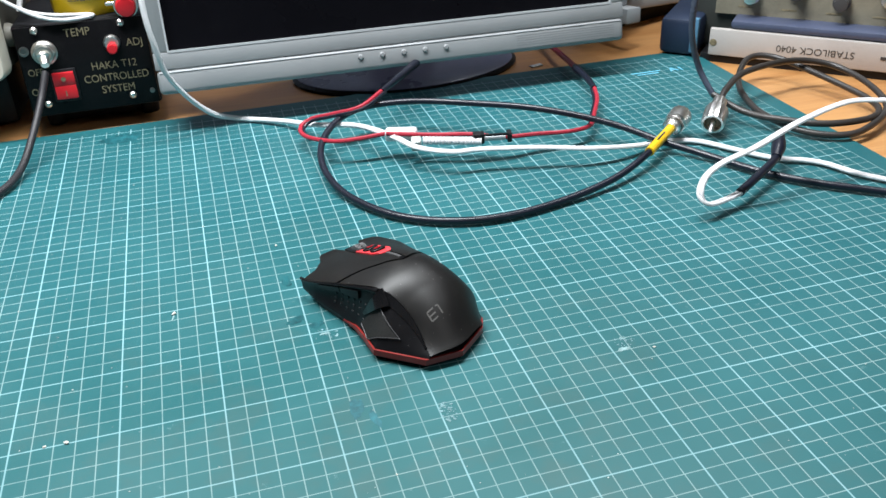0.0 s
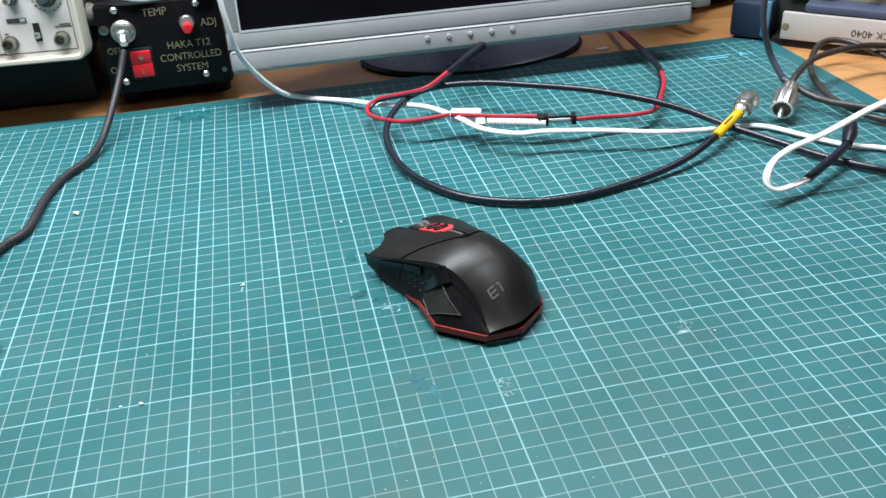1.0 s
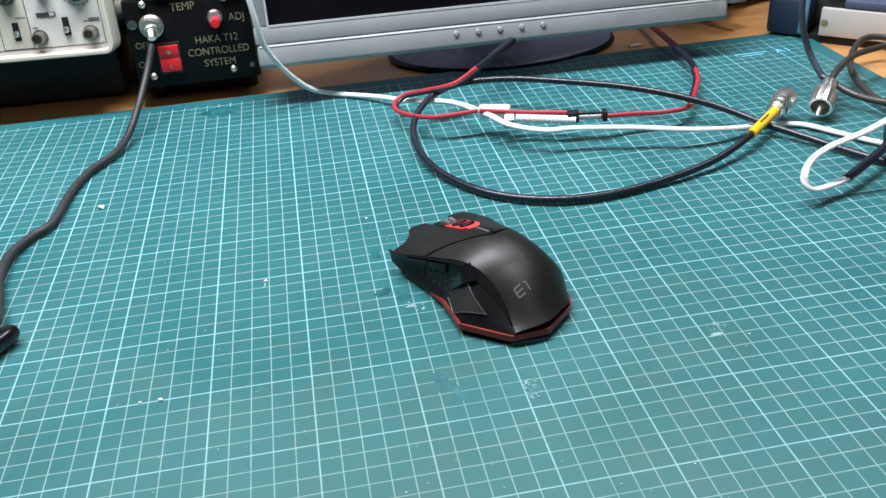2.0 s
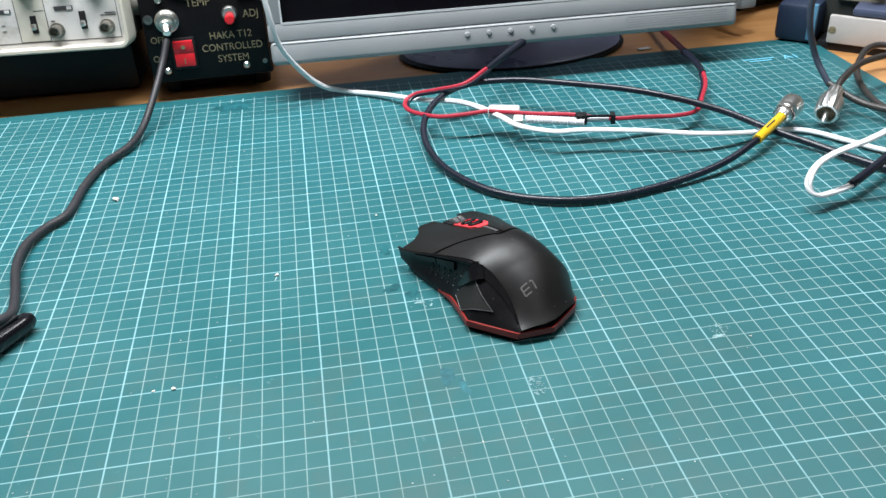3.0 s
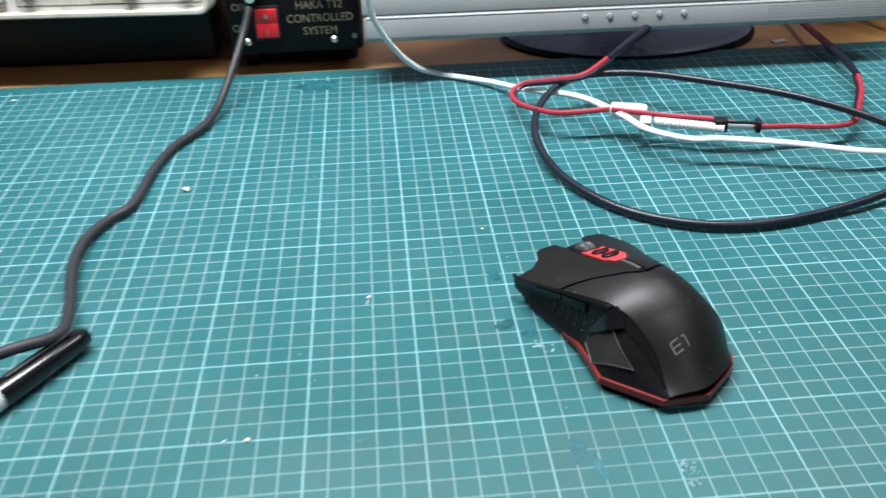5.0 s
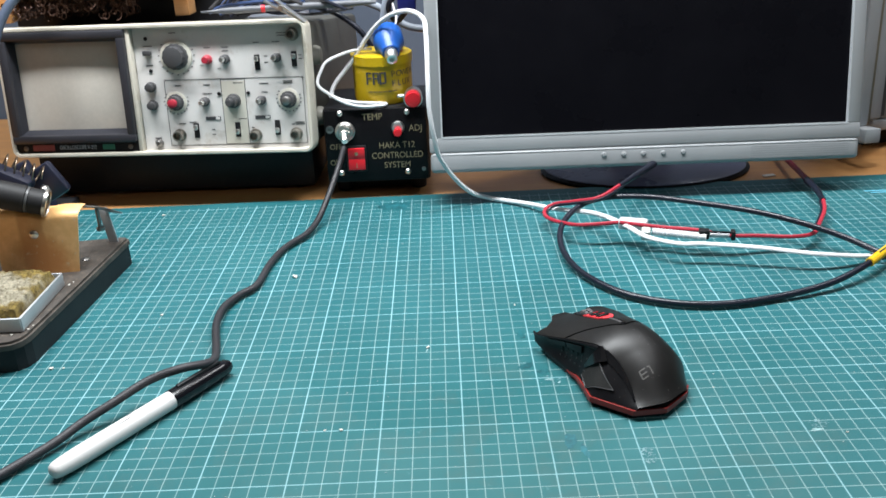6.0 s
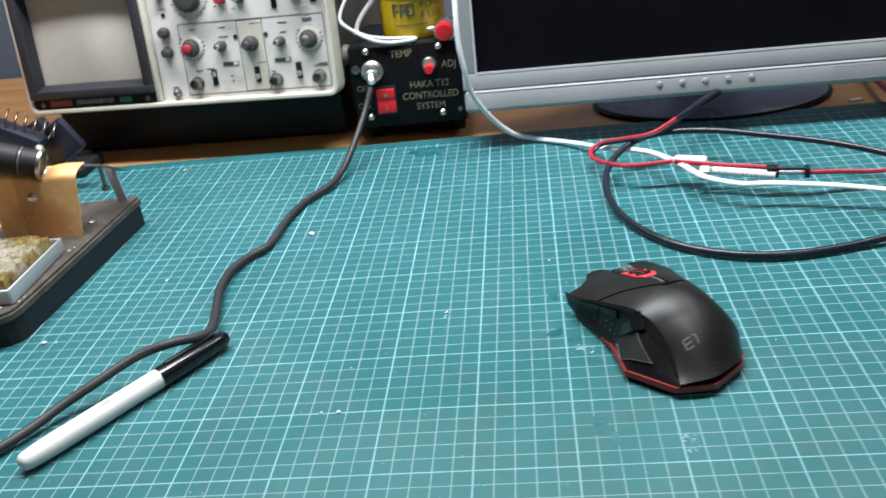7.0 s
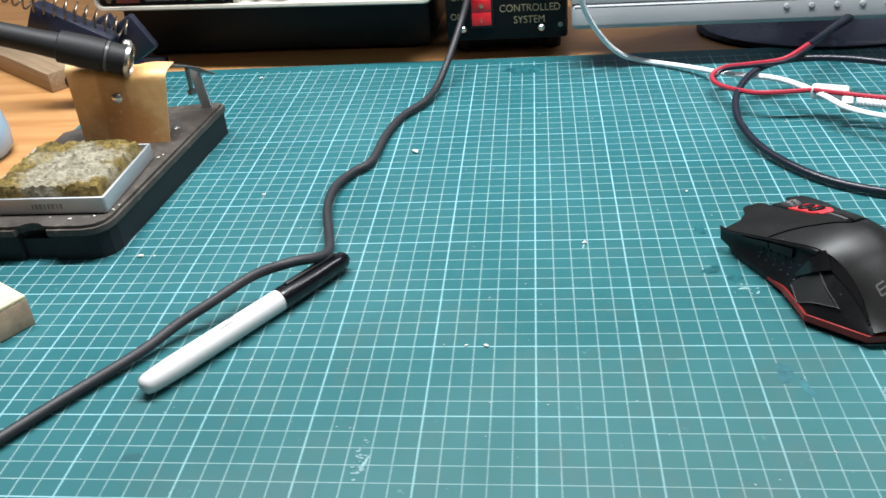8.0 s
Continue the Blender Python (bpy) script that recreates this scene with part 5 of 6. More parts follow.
# ---- soldering iron stand ----
def build_stand():
    d = thing("soldering_stand", pose(0, 0, 0), "worn dark grey metal soldering stand with a brass plate", "stand")
    x0, x1, y0, y1, h = -0.345, -0.240, 0.084, 0.276, 0.024
    bm = bmesh.new()
    prof = [(x0, y0)] + [(-0.298 - 0.0105 * math.cos(k * math.pi / 6), y0 + 0.0085 * math.sin(k * math.pi / 6)) for k in range(7)] + [(x1 - 0.026, y0), (x1 - 0.018, y0 + 0.0020), (x1 - 0.013, y0 + 0.007), (x1 - 0.0105, y0 + 0.014), (x1 + 0.004, y1 - 0.004), (x1, y1), (x1 - 0.045, y1 - 0.006), (x0, y1 - 0.05)]
    lo = [bm.verts.new((x, y, h - 0.0060)) for x, y in prof]
    hi = [bm.verts.new((x, y, h)) for x, y in prof]
    n = len(prof)
    for i in range(n):
        bm.faces.new((lo[i], lo[(i + 1) % n], hi[(i + 1) % n], hi[i]))
    bm.faces.new(hi)
    bm.faces.new(lo[::-1])
    bmesh.ops.bevel(bm, geom=[e for e in bm.edges if e.verts[0].co.z > h - 0.001 and e.verts[1].co.z > h - 0.001], offset=0.002, segments=2, affect="EDGES")
    part("top_plate", bm, STAND_GREY, d, "worn dark grey pressed metal top plate")
    bm = bmesh.new()
    mid = [(x + (-0.0008 if x > -0.27 else 0.003 if x < -0.34 else 0), y + (0.0025 if y < 0.1 else -0.002)) for x, y in prof]
    foot = [bm.verts.new((x, y, 0.0)) for x, y in mid]
    head = [bm.verts.new((x, y, h - 0.0062)) for x, y in mid]
    for i in range(n):
        bm.faces.new((foot[i], foot[(i + 1) % n], head[(i + 1) % n], head[i]))
    bm.faces.new(head)
    bm.faces.new(foot[::-1])
    part("base", bm, BLACK, d, "black hollow base under the plate", smooth=False)
    # shade in the hollow cut-out put in as a black block
    part("notch_shade", box(0.022, 0.012, 0.0130, (-0.298, y0 + 0.0110, 0.0010)), BLACK, d, "black block for the shade inside the arched cut-out")
    part("base_screw", lathe([(0.0035, 0), (0.0035, 0.001), (0.002, 0.002), (0, 0.002)], (-0.257, 0.226, h), seg=14), DARK_STEEL, d)
    # folded brass plate with a lip
    def plate(s, t):
        x = -0.316 + 0.062 * s + 0.010 * t * (s - 0.25)
        if t < 0.8:
            z, y = 0.023 + 0.049 * t / 0.8, 0.203 + 0.006 * t
        else:
            a = (t - 0.8) / 0.2 * math.pi * 0.5
            z, y = 0.072 + 0.006 * math.sin(a), 0.2078 + 0.016 * (1 - math.cos(a))
        z += 0.0035 * (1 - 2 * s) * t
        dip = 0.003 * math.exp(-((s - 0.60) / 0.14) ** 2) * (1 if t > 0.6 else t / 0.6)
        return Vector((x, y - 0.002 * math.sin(s * math.pi), z - dip))
    part("holder_plate", grid_patch(plate, 22, 24, 0.0010), TARNISH, d, "heat-tarnished brass plate")
    part("plate_arm", tube([(-0.252, 0.222, 0.073), (-0.246, 0.243, 0.064), (-0.239, 0.262, 0.052)], 0.008, 8, 10, flat=0.12), DARK_STEEL, d)
    part("post", box(0.008, 0.0022, 0.034, (-0.246, 0.264, 0.022), 0.0006, rot=pose(0, 0, 0, 0, -8, 0)), ALU, d)
    part("bolt", lathe([(0.0016, 0), (0.0016, 0.016), (0.0034, 0.0165), (0.0034, 0.019), (0, 0.0195)], (-0.2475, 0.245, 0.062), rot=pose(0, 0, 0, 180)), DARK_STEEL, d)
    part("plate_screw", lathe([(0.0036, 0), (0.0036, 0.001), (0.002, 0.0022), (0, 0.0024)], (-0.284, 0.2045, 0.057), "-y", 16), STEEL, d, "domed steel screw")

    t = thing("sponge_tray", pose(0, 0, 0), "shallow grey aluminium tray on the stand's base", "tray")
    tx0, tx1, ty0, ty1, tz, th = -0.335, -0.2560, 0.101, 0.176, 0.0245, 0.0105
    part("tray_floor", box(tx1 - tx0, ty1 - ty0, 0.001, ((tx0 + tx1) / 2, (ty0 + ty1) / 2, tz)), ALU, t)
    for sx, sy, at in ((tx1 - tx0, 0.0014, ((tx0 + tx1) / 2, ty0)), (tx1 - tx0, 0.0014, ((tx0 + tx1) / 2, ty1)), (0.0014, ty1 - ty0, (tx0, (ty0 + ty1) / 2)), (0.0014, ty1 - ty0, (tx1, (ty0 + ty1) / 2))):
        part("tray_side", box(sx + 0.0004, sy + 0.0004, th, (*at, tz), 0.0004), ALU, t)
    for k in range(8):
        part("stamped_mark", box(0.0008 + 0.0005 * (k % 3), 0.0004, 0.0034, (-0.3015 + 0.0026 * k, ty0 - 0.0011, tz + 0.0034)), DARK_STEEL, t, smooth=False)
    rnd = random.Random(3)

    def top(s, u):
        e = min(s, 1 - s, u, 1 - u)
        x, y = tx0 + 0.003 + (tx1 - tx0 - 0.006) * s, ty0 + 0.003 + (ty1 - ty0 - 0.006) * u
        q = Vector((x * 90, y * 90, 0))
        z = tz + 0.005 + min(0.0105, e * 0.30) + 0.0026 * noise.noise(q) + 0.0018 * noise.noise(q * 3.1) + 0.0010 * noise.noise(q * 8.3)
        return Vector((x + 0.0006 * noise.noise(q * 4), y, z))
    tagged(part("sponge", grid_patch(top, 90, 84, 0.004), SPONGE), "dirty yellow cleaning sponge, burnt and grey on top", "sponge")

    i = thing("soldering_iron", pose(0, 0, 0), "black soldering iron handle resting in the brass plate", "soldering iron")
    a, b = Vector((-0.268, 0.207, 0.0815)), Vector((-0.454, 0.172, 0.147))
    way = (b - a).normalized()
    turn = way.to_track_quat("Z", "Y").to_matrix().to_4x4()
    part("handle", lathe([(0.0, 0.0010), (0.0085, 0.0010), (0.0098, 0.0024), (0.0102, 0.014), (0.0094, 0.0145), (0.0094, 0.0165), (0.0108, 0.017), (0.0112, 0.030), (0.0106, 0.046), (0.0088, 0.047), (0.0082, 0.060), (0.0078, 0.09), (0.0084, 0.19), (0.003, 0.20)], a, rot=turn, seg=24), IRON_GRIP, i)
    part("grip_ring", lathe([(0.0094, 0.0142), (0.0104, 0.0146), (0.0104, 0.0164), (0.0094, 0.0168)], a, rot=turn, seg=24), DARK_GREY, i, "grey ring on the grip")
    part("end_ring", lathe([(0.0098, 0.0036), (0.0112, 0.0032), (0.0114, 0.0008), (0.0102, 0.0002), (0.0098, 0.0036)], a, rot=turn, seg=24), AGED, i, "shiny metal collar")
    part("collar_screw", lathe([(0.0030, 0), (0.0034, 0.003), (0.0020, 0.005), (0, 0.005)], a + Vector((-0.003, 0.004, 0.0085)), rot=(Vector((0.3, 0.2, 0.9)).to_track_quat("Z", "Y").to_matrix().to_4x4()), seg=16), STEEL, i)


build_stand()


SPRING = surface("browned_spring_steel", (0.30, 0.23, 0.17), 0.4, 1.0, vary=0.15)


def build_spring_stand():
    d = thing("spring_iron_holder", pose(-0.372, 0.352, DESK), "black plastic iron holder with a coiled steel spring", "holder")
    part("holder_foot", box(0.09, 0.05, 0.012, (-0.018, 0.064, 0), 0.004), BLACK, d)
    part("holder_arm", box(0.020, 0.014, 0.058, (0.012, 0.046, 0.008), 0.003, rot=pose(0, 0, 0, 0, -22, 0)), BASE_BLUE, d)
    pts = []
    a, b = Vector((-0.055, -0.02, 0.110)), Vector((0.035, 0.0, 0.062))
    ax = (b - a).normalized()
    u = ax.cross(Vector((0, 0, 1))).normalized()
    v = ax.cross(u)
    n = 13 * 12
    for k in range(n + 1):
        f = k / n
        ang = 2 * math.pi * 13 * f
        r = 0.0105 - 0.002 * f
        pts.append(a.lerp(b, f) + u * (r * math.cos(ang)) + v * (r * math.sin(ang)))
    part("spring", tube(pts, 0.0009, 2, 7), SPRING, d, "coiled steel spring")
    part("holder_fin", box(0.034, 0.010, 0.034, (b.x + 0.004, b.y + 0.012, b.z - 0.026), 0.003, rot=pose(0, 0, 0, 0, -30, 0)), BASE_BLUE, d, "blue-black plastic end fin")
    part("cradle", box(0.026, 0.020, 0.070, (a.x * 0.80 + b.x * 0.20, (a.y + b.y) / 2, 0.083), 0.005, rot=pose(0, 0, 0, 0, 118, 0)), BASE_BLUE, d, "blue-black plastic cradle")
    s = thing("wood_offcut", pose(-0.478, 0.432, DESK, 0, 0, -38), "small rough wooden offcut lying on the desk", "offcut")
    part("offcut_body", box(0.13, 0.030, 0.018, (0, 0, 0), 0.001), PALE_WOOD, s)


build_spring_stand()


def build_block():
    d = thing("foam_block", pose(-0.3005, 0.018, 0.0, 0, 0, -32), "cream-topped fibre block with a rough brown edge on the mat", "block")
    part("block_core", box(0.050, 0.040, 0.017, (0, 0, 0), 0.0012), BLOCK_SIDE, d, "rough brown edge")
    part("block_face", box(0.0495, 0.0395, 0.0022, (0, 0, 0.0166), 0.0008), BLOCK_TOP, d, "cream face")


build_block()


def build_bottle():
    d = thing("bottle", pose(-0.434, 0.245, DESK), "clear pale blue plastic bottle on the desk", "bottle")
    part("bottle_wall", lathe([(0.0, 0.0015), (0.026, 0.0015), (0.030, 0.006), (0.031, 0.020), (0.026, 0.045), (0.012, 0.060), (0.010, 0.070), (0.009, 0.070), (0.011, 0.060), (0.025, 0.044), (0.0298, 0.020), (0.0288, 0.007), (0.025, 0.003), (0, 0.003)], seg=36), CLEAR, d)
    part("bottle_cap", lathe([(0.0125, 0.066), (0.0125, 0.080), (0, 0.081)], seg=24, flutes=12, depth=0.0005), BLUE_PLASTIC, d)


build_bottle()


# ---- bench power supply on wooden spacers ----
def build_supply():
    d = thing("power_supply", pose(-0.300, 0.462, 0.2105, 0, 0, -4), "beige bench power supply with red switches and a round dial", "power supply")
    W = 0.20
    part("case", box(W, 0.22, 0.12, (0, 0.11, 0), 0.005), BEIGE, d)
    part("bottom_lip", box(W + 0.001, 0.006, 0.006, (0, 0.0015, 0.0), 0.002), BEIGE, d)
    for x in (-0.038, 0.031):
        s = part("switch_frame", box(0.0185, 0.004, 0.0145, (x - 0.012, -0.003, 0.0180), 0.001), BLACK, d)
        part("rocker", box(0.0125, 0.004, 0.0090, (x - 0.012, -0.0055, 0.0207), 0.0008, rot=pose(0, 0, 0, 8)), RED_PLASTIC, s, "dark red rocker")
    k = part("dial", lathe([(0.0200, 0), (0.0200, 0.002), (0.0165, 0.004), (0.0160, 0.014), (0.0150, 0.016), (0, 0.016)], (0.078, -0.001, 0.0370), "-y", 40), surface("grey_blue_knob", (0.23, 0.25, 0.31), 0.35), d, "grey round dial")
    part("dial_face", lathe([(0.0110, 0.016), (0.0100, 0.0172), (0, 0.0172)], (0.078, -0.001, 0.0370), "-y", 30), surface("pale_knob_face", (0.40, 0.42, 0.46), 0.3), k)
    bm = bmesh.new()
    for x0, x1 in ((-0.095, -0.028), (-0.021, 0.097)):
        box(x1 - x0, 0.0006, 0.0006, ((x0 + x1) / 2, -0.0002, 0.0155), bm=bm)
        for x in (x0, x1):
            box(0.0006, 0.0006, 0.05, (x, -0.0002, 0.0155), bm=bm)
    part("panel_line", bm, INK, d, smooth=False)
    bars(d, [(0.020, -0.0002, 0.036, 0.016, 0.0012), (0.046, -0.0002, 0.021, 0.010, 0.0012), (-0.070, -0.0002, 0.040, 0.014, 0.0012)], INK)
    t = tagged(part("supply_lead", tube([(-0.309, 0.458, 0.234), (-0.318, 0.440, 0.236), (-0.336, 0.424, 0.231), (-0.357, 0.412, 0.213), (-0.373, 0.404, 0.188), (-0.384, 0.398, 0.155)], 0.0045, 8, 12), surface("blue_grey_lead", (0.10, 0.13, 0.19), 0.45)), "thick blue-grey lead plugged into the power supply", "lead")
    for x in (-0.214, -0.395):
        w = thing("wooden_spacer", pose(x, 0.462, 0.186, 0, 0, -4), "small varnished wooden spacer under the power supply", "spacer", "spacers under the power supply")
        part("spacer_block", box(0.015, 0.022, 0.0250, (0, 0.016, 0), 0.001), WOOD, w)


build_supply()


# black filler added where only dark space lies below the supply
def build_gap_filler():
    d = thing("dark_gap_filler", pose(-0.305, 0.560, 0.158, 0, 0, -4), "black filler block added for the dark space under the power supply", "box")
    part("filler_body", box(0.235, 0.15, 0.038, (0, 0.06, 0), 0.003), BLACK, d)
    part("filler_cap", box(0.239, 0.154, 0.0142, (0, 0.06, 0.0383), 0.003), BLACK, d)


build_gap_filler()


def build_wool():
    rnd = random.Random(8)
    bm = bmesh.new()
    for k in range(190):
        c = Vector((rnd.uniform(-0.055, 0.075), rnd.uniform(-0.012, 0.02), rnd.uniform(0.0, 0.020)))
        pts = []
        r = rnd.uniform(0.002, 0.0045)
        ph, tilt = rnd.uniform(0, 6.3), rnd.uniform(-1, 1)
        for j in range(7):
            a = ph + j * 0.9
            pts.append(c + Vector((r * math.cos(a), r * math.sin(a) * tilt, r * math.sin(a) + 0.0005 * j)))
        tube(pts, 0.0006, 3, 5, bm=bm)
    tagged(part("copper_wool", bm, COPPER, m=pose(-0.338, 0.474, 0.188)), "dark copper cleaning wool heaped on the oscilloscope", "wool", kind="stuff")


build_wool()


def build_probes():
    rnd = random.Random(5)
    cols = [BLACK_WIRE, BLACK_WIRE, surface("blue_probe_cable", (0.03, 0.06, 0.16), 0.45), GREY_WIRE]
    d = thing("probe_leads", pose(-0.120, 0.470, 0.181), "tangle of black and blue probe leads heaped on the oscilloscope", "probe leads")
    for k in range(34):
        y, h, x0, x1 = rnd.uniform(-0.03, 0.05), rnd.uniform(0.006, 0.034), rnd.uniform(-0.065, -0.035), rnd.uniform(0.02, 0.085)
        pts = [(x0, y, 0.003 + 0.010 * rnd.random()), (x0 + 0.015, y + 0.006, h * 0.8), ((x0 + x1) / 2 - 0.008, y, h), ((x0 + x1) / 2 + 0.02, y - 0.006, h * rnd.uniform(0.5, 0.9)), (x1, y + rnd.uniform(-0.02, 0.02), 0.004 + 0.012 * rnd.random())]
        part("lead", tube(pts, rnd.choice((0.0010, 0.0013, 0.0018)), 8, 8), cols[k % 4], d)
    p = thing("scope_probe", pose(-0.155, 0.432, 0.190, 0, 0, 6), "grey oscilloscope probe lying on the oscilloscope", "probe")
    grey = surface("grey_probe_plastic", (0.12, 0.125, 0.14), 0.45)
    part("probe_body", lathe([(0.0006, -0.03), (0.0014, -0.018), (0.0028, -0.008), (0.0033, 0.01), (0.0028, 0.06), (0.0036, 0.066), (0.0034, 0.115), (0.0016, 0.140)], (0, 0, 0.0033), "x", 18), grey, p)
    for x in (0.028, 0.085):
        part("colour_ring", lathe([(0.0035, 0), (0.0035, 0.004)], (x, 0, 0.0033), "x", 18), RED_PLASTIC, p)
    c = thing("crocodile_clip", pose(-0.099, 0.408, 0.194, 0, 30, -20), "steel crocodile clip gripping the oscilloscope's corner", "clip")
    for s in (-1, 1):
        part("jaw", box(0.046, 0.0058, 0.0018, (0, 0, 0.002 * s), 0.0006, rot=pose(0, 0, 0, 0, 5 * s, 0)), STEEL, c)
    part("pivot", lathe([(0.0026, -0.004), (0.0026, 0.004)], (-0.004, 0, 0.001), "y", 14), STEEL, c)


build_probes()


def build_back():
    d = thing("white_cabinet", pose(-0.219, 0.80, DESK), "pale grey-white metal cabinet standing against the wall", "cabinet")
    part("cabinet_body", box(0.16, 0.04, 0.42, (0, 0.02, 0), 0.004), surface("pale_blue_white_paint", (0.44, 0.48, 0.56), 0.5, vary=0.04), d)
    for x, z in ((-0.045, 0.225), (0.055, 0.225), (-0.010, 0.205), (0.015, 0.206)):
        part("cabinet_screw", lathe([(0.004, 0), (0.004, 0.001), (0.002, 0.002), (0, 0.002)], (x, 0, z), "-y", 14), DARK_STEEL, d)
    c = thing("blue_video_plug", pose(0.012, 0.52, 0.172), "blue video plug on a cable behind the monitor", "plug")
    part("plug_shell", box(0.020, 0.016, 0.030, (0, 0, 0), 0.003), surface("deep_blue_plastic", (0.010, 0.016, 0.16), 0.4), c)
    part("plug_lead", tube([(0, 0, 0.002), (-0.012, 0.004, -0.010), (-0.020, 0, 0.004), (-0.012, 0.0, 0.016), (0.01, 0.01, 0.014)], 0.0030, 8, 10), BLACK_WIRE, c)
    tagged(part("grey_lead", tube([(-0.075, 0.60, 0.170), (-0.05, 0.585, 0.178), (-0.02, 0.575, 0.170), (0.01, 0.565, 0.150), (0.05, 0.56, 0.145)], 0.004, 8, 10), surface("pale_grey_lead", (0.26, 0.29, 0.34), 0.5)), "pale grey lead running behind the controller", "lead")
    tagged(part("white_hanging_wire", tube([(-0.03, 0.56, 0.33), (-0.018, 0.54, 0.24), (-0.004, 0.52, 0.185), (0.001, 0.495, 0.168), (-0.004, 0.474, 0.160)], 0.0011, 8, 8), WHITE_WIRE), "thin white wire hanging behind the controller", "wire")
    tagged(part("pale_blue_lead", tube([(0.012, 0.56, 0.34), (0.004, 0.56, 0.24), (-0.003, 0.56, 0.204), (-0.015, 0.56, 0.169), (-0.020, 0.57, 0.12), (-0.018, 0.60, DESK + 0.004)], 0.0042, 8, 10), surface("pale_blue_grey_lead", (0.36, 0.42, 0.52), 0.45)), "pale blue-grey lead hanging behind the controller", "lead")
    tagged(part("black_lead", tube([(-0.085, 0.52, 0.182), (-0.06, 0.515, 0.172), (-0.035, 0.51, 0.150), (-0.02, 0.51, 0.11), (-0.015, 0.52, 0.02), (-0.01, 0.54, DESK + 0.003)], 0.0030, 8, 10), BLACK_WIRE), "black lead dropping behind the controller", "lead")


build_back()


# ---- radio test set and second monitor ----
def build_test_set():
    d = thing("radio_test_set", pose(0.517, 0.415, DESK, 0, 0, -43), "radio test set lying upside down, off-white label and navy case", "test set")
    L = 0.42
    part("case", box(L, 0.26, 0.11, (L / 2 + 0.02, 0.16, 0.006), 0.005), surface("dark_green_grey_case", (0.05, 0.055, 0.05), 0.5), d)
    part("corner_bumper", box(0.038, 0.10, 0.036, (0.014, 0.048, 0.004), 0.005), NAVY, d, "rounded navy corner")
    part("dark_foot", box(L - 0.02, 0.05, 0.0075, (L / 2 + 0.026, 0.026, 0.0)), BLACK, d)
    part("label_panel", box(L - 0.030, 0.006, 0.026, (L / 2 + 0.029, 0.000, 0.008), 0.0012), LABEL_GREY, d, "off-white label strip")
    part("blue_tab", box(0.0075, 0.0060, 0.034, (0.0290, -0.0012, 0.008), 0.0010), TAB_BLUE, d, "pale blue plastic tab beside the label")
    part("ledge", box(L - 0.04, 0.030, 0.008, (L / 2 + 0.042, 0.014, 0.0345), 0.003), surface("blue_grey_ledge", (0.06, 0.075, 0.13), 0.4), d)
    part("control_panel", box(L - 0.02, 0.004, 0.075, (L / 2 + 0.032, 0.026, 0.042)), OLIVE, d, "olive control panel")
    for k in range(9):
        x = 0.075 + 0.040 * k
        part("panel_knob", lathe([(0.008, 0), (0.008, 0.004), (0.006, 0.006), (0.006, 0.014), (0, 0.015)], (x, 0.024, 0.062 + 0.006 * (k % 2)), "-y", 20), KNOB_GREY if k % 3 else STEEL, d)
    bars(d, [(0.070 + 0.04 * k, 0.0238, 0.050, 0.014, 0.0014) for k in range(9)], PALE_INK)
    text_part("lettering", "STABILOCK 4040", 0.0092, LOGO_INK, d, pose(0.141, -0.0032, 0.021, 90, 180, 0), squash=1.0, label="dark upside-down lettering")
    part("print_bar", box(0.018, 0.0006, 0.0028, (0.2060, -0.0032, 0.0195)), KNOB_GREY, d, smooth=False)
    part("emblem", lathe([(0.0024, 0), (0.0034, 0), (0.0034, 0.0003), (0.0024, 0.0003)], (0.048, -0.0031, 0.0205), "-y", 20), PALE_INK, d, "faint round emblem")


build_test_set()


def build_second_monitor():
    d = thing("grey_instrument", pose(0.4825, 0.455, 0.041, -6, 4.5, 20), "grey ribbed instrument housing beside the monitor", "instrument")
    part("housing", box(0.24, 0.10, 0.30, (0.190, 0.085, 0.0), 0.004), SILVER, d)
    part("corner_post", box(0.017, 0.046, 0.30, (0.0085, 0.024, 0.0), 0.002), SILVER_LIGHT, d, "pale corner post")
    part("post_side", box(0.0095, 0.040, 0.298, (0.0220, 0.028, 0.001), 0.001), OLIVE, d, "olive-grey inner side of the post")
    part("post_slot", box(0.0060, 0.030, 0.29, (0.0300, 0.038, 0.006)), BLACK, d)
    part("inner_post", box(0.0170, 0.036, 0.29, (0.0418, 0.034, 0.004), 0.002), SILVER_LIGHT, d, "pale inner post")
    part("post_slot", box(0.0100, 0.030, 0.29, (0.0555, 0.037, 0.006)), DARK_GREY, d)
    part("bottom_bracket", box(0.021, 0.060, 0.0155, (0.0085, 0.014, -0.0158), 0.002), SILVER_LIGHT, d, "pale corner bracket")
    part("bottom_rail", box(0.26, 0.020, 0.012, (0.150, 0.044, -0.0125), 0.002), SILVER_LIGHT, d)
    part("recess", box(0.20, 0.004, 0.25, (0.165, 0.0330, 0.022)), OLIVE, d, "dull recessed panel")
    part("housing_foot", box(0.22, 0.07, 0.0430, (0.180, 0.090, -0.0425)), BLACK, d)


build_second_monitor()


tagged(part("paper_scrap", box(0.013, 0.006, 0.0012, (0, 0, 0), 0.0003), WHITE_PANEL, m=pose(0.388, 0.436, DESK, 0, 0, 14)), "small white scrap lying on the desk beside the mat", "scrap")


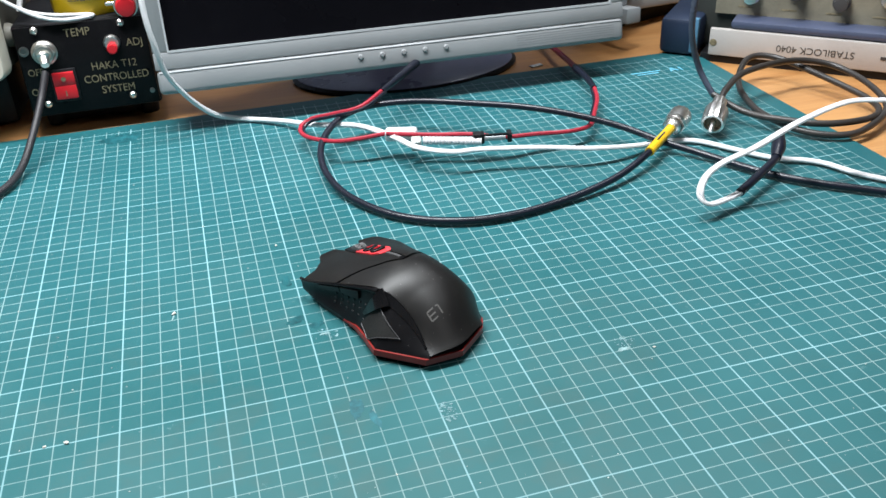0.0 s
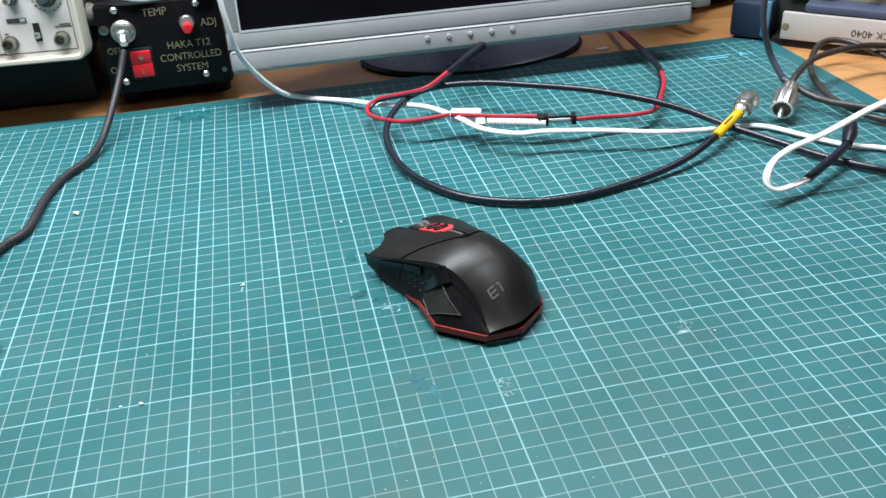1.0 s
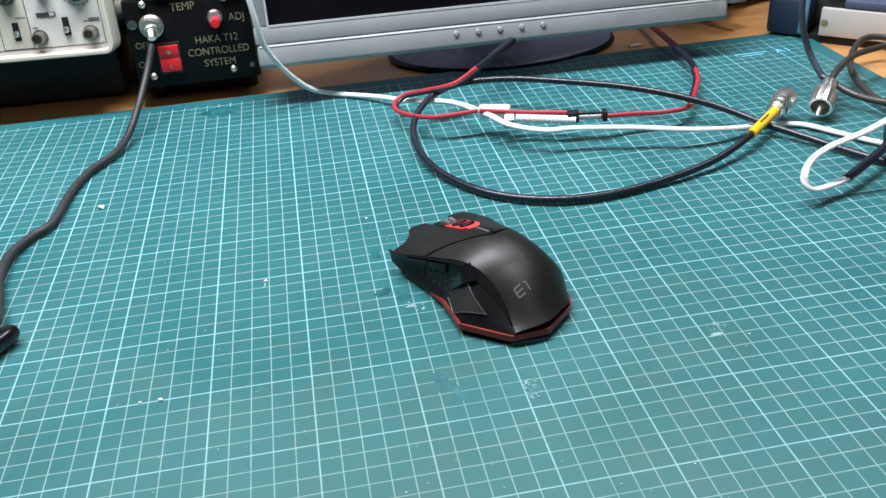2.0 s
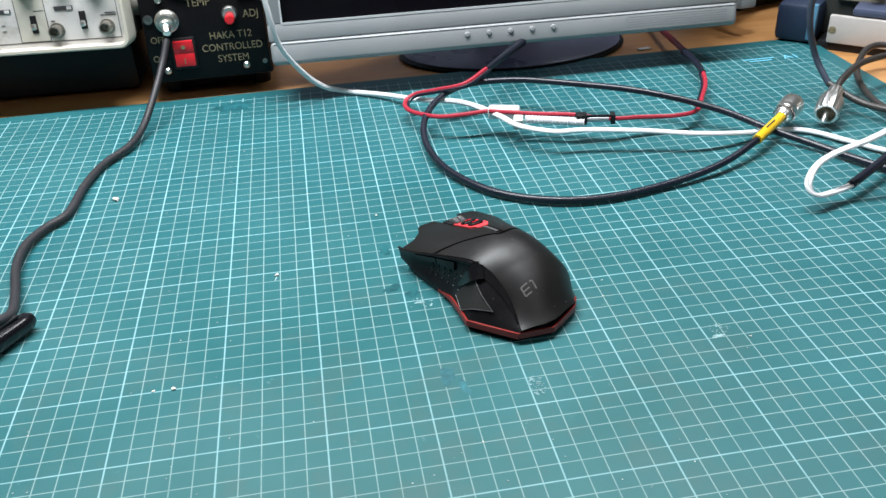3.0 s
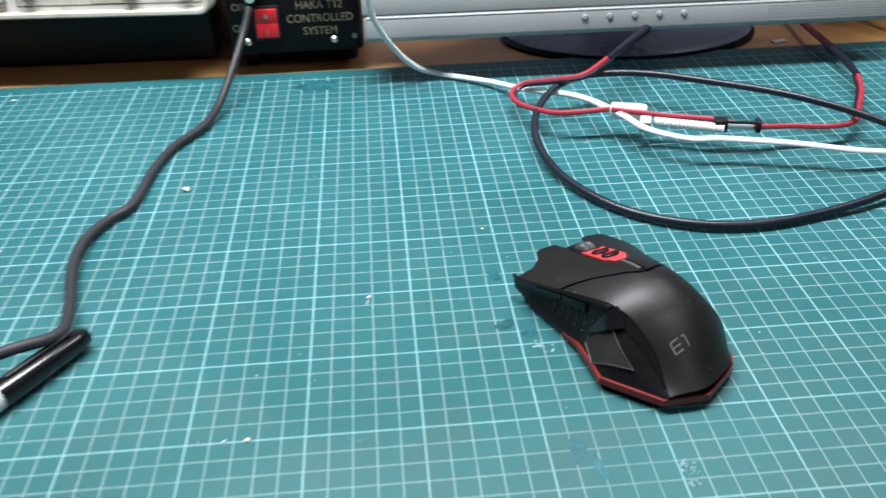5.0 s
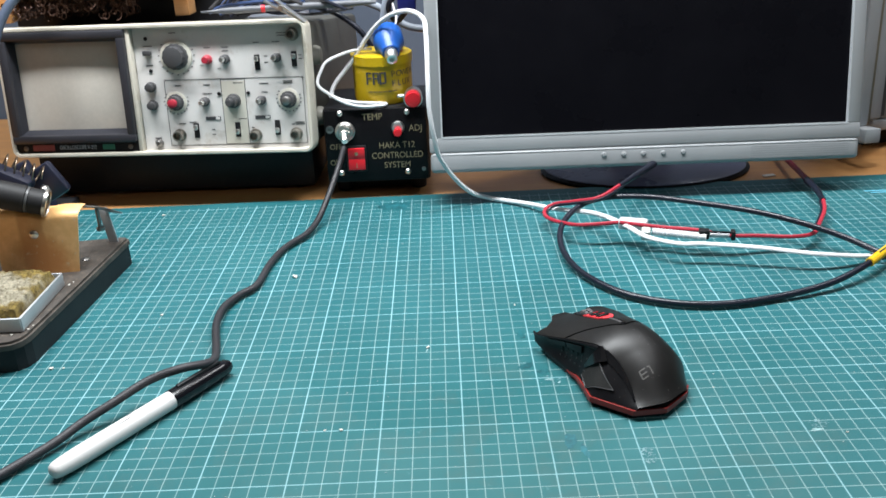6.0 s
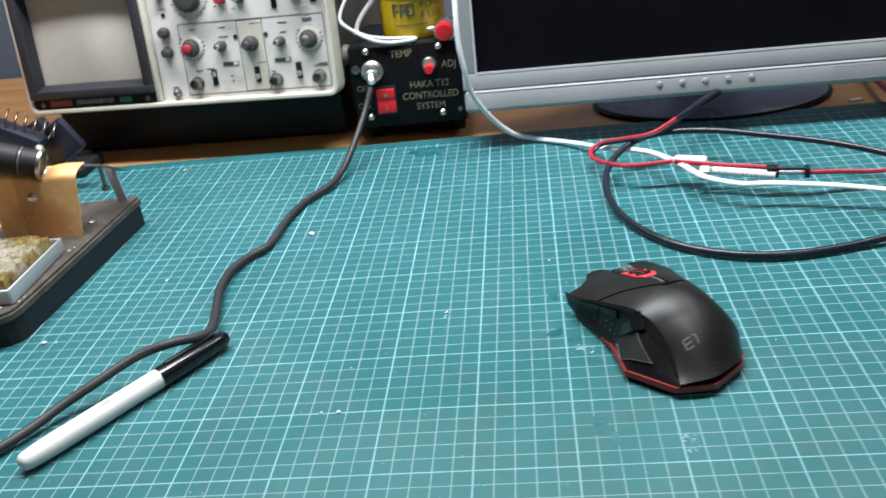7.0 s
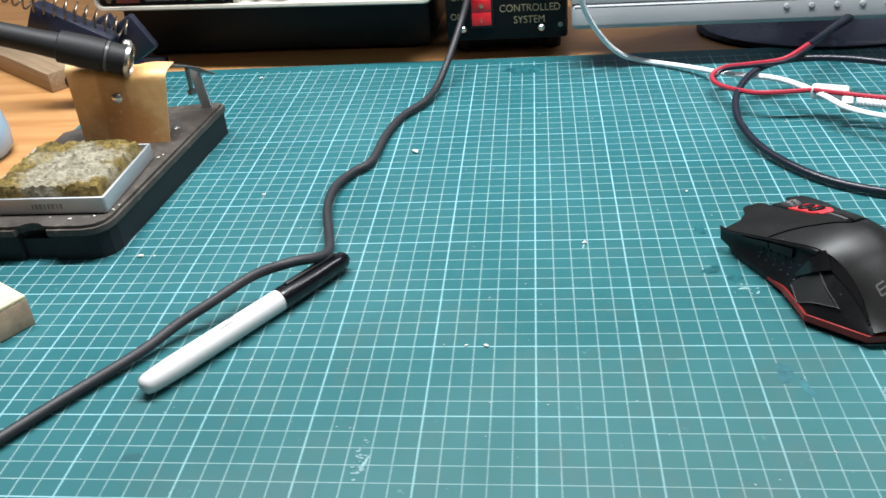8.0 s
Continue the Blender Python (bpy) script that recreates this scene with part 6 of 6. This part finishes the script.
# ---- crumbs on the mat ----
def crumb_mesh(seed):
    rnd = random.Random(seed)
    bm = bmesh.new()
    bmesh.ops.create_icosphere(bm, subdivisions=1, radius=1)
    for v in bm.verts:
        v.co *= rnd.uniform(0.6, 1.2)
    bmesh.ops.scale(bm, vec=(1, 0.7, 0.45), verts=bm.verts)
    me = bpy.data.meshes.new("crumb")
    bm.to_mesh(me)
    bm.free()
    me.materials.append(CRUMB)
    return me


CRUMBS = [crumb_mesh(k) for k in range(5)]
SPOTS = [(-0.024, 0.000, 1.6), (-0.034, 0.0005, 1.1), (-0.085, 0.225, 3.2), (0.272, -0.023, 1.0), (-0.242, 0.388, 2.2), (-0.236, 0.089, 2.2), (-0.228, 0.089, 1.2), (-0.180, 0.165, 1.6), (0.028, 0.096, 1.9), (0.0945, 0.156, 1.2),
         (0.178, 0.258, 0.8), (-0.145, 0.12, 0.7), (0.21, 0.03, 0.7), (0.12, -0.07, 0.7), (-0.06, 0.13, 0.6), (0.05, 0.2, 0.8), (0.30, 0.05, 0.6), (-0.2, 0.24, 1.2), (-0.09, -0.02, 0.6), (-0.14, -0.01, 0.7)]
rnd_c = random.Random(11)
for k, (x, y, r) in enumerate(SPOTS):
    ob = new("crumb", CRUMBS[k % 5])
    ob.matrix_basis = pose(x, y, r * 0.00036, 0, 0, rnd_c.uniform(0, 360)) @ Matrix.Diagonal((r * 0.001, r * 0.001, r * 0.001, 1))
    tagged(ob, "pale grey crumb of solder dross lying on the mat", "crumb", "crumbs on the mat")
FLECKS = [(-0.2535, 0.104, 1.3), (-0.2525, 0.110, 0.9), (-0.2520, 0.176, 1.6), (-0.2505, 0.181, 1.0), (-0.2620, 0.0965, 1.2), (-0.2760, 0.0935, 1.5), (-0.2900, 0.0960, 0.8), (-0.2600, 0.2150, 0.9)]
for k, (x, y, r) in enumerate(FLECKS):
    ob = new("solder_fleck", CRUMBS[(k + 2) % 5])
    ob.matrix_basis = pose(x, y, 0.0242 + r * 0.0003, 0, 0, 40 * k) @ Matrix.Diagonal((r * 0.001, r * 0.001, r * 0.001, 1))
    tagged(ob, "pale fleck of solder on the stand's base", "fleck", "flecks on the stand")
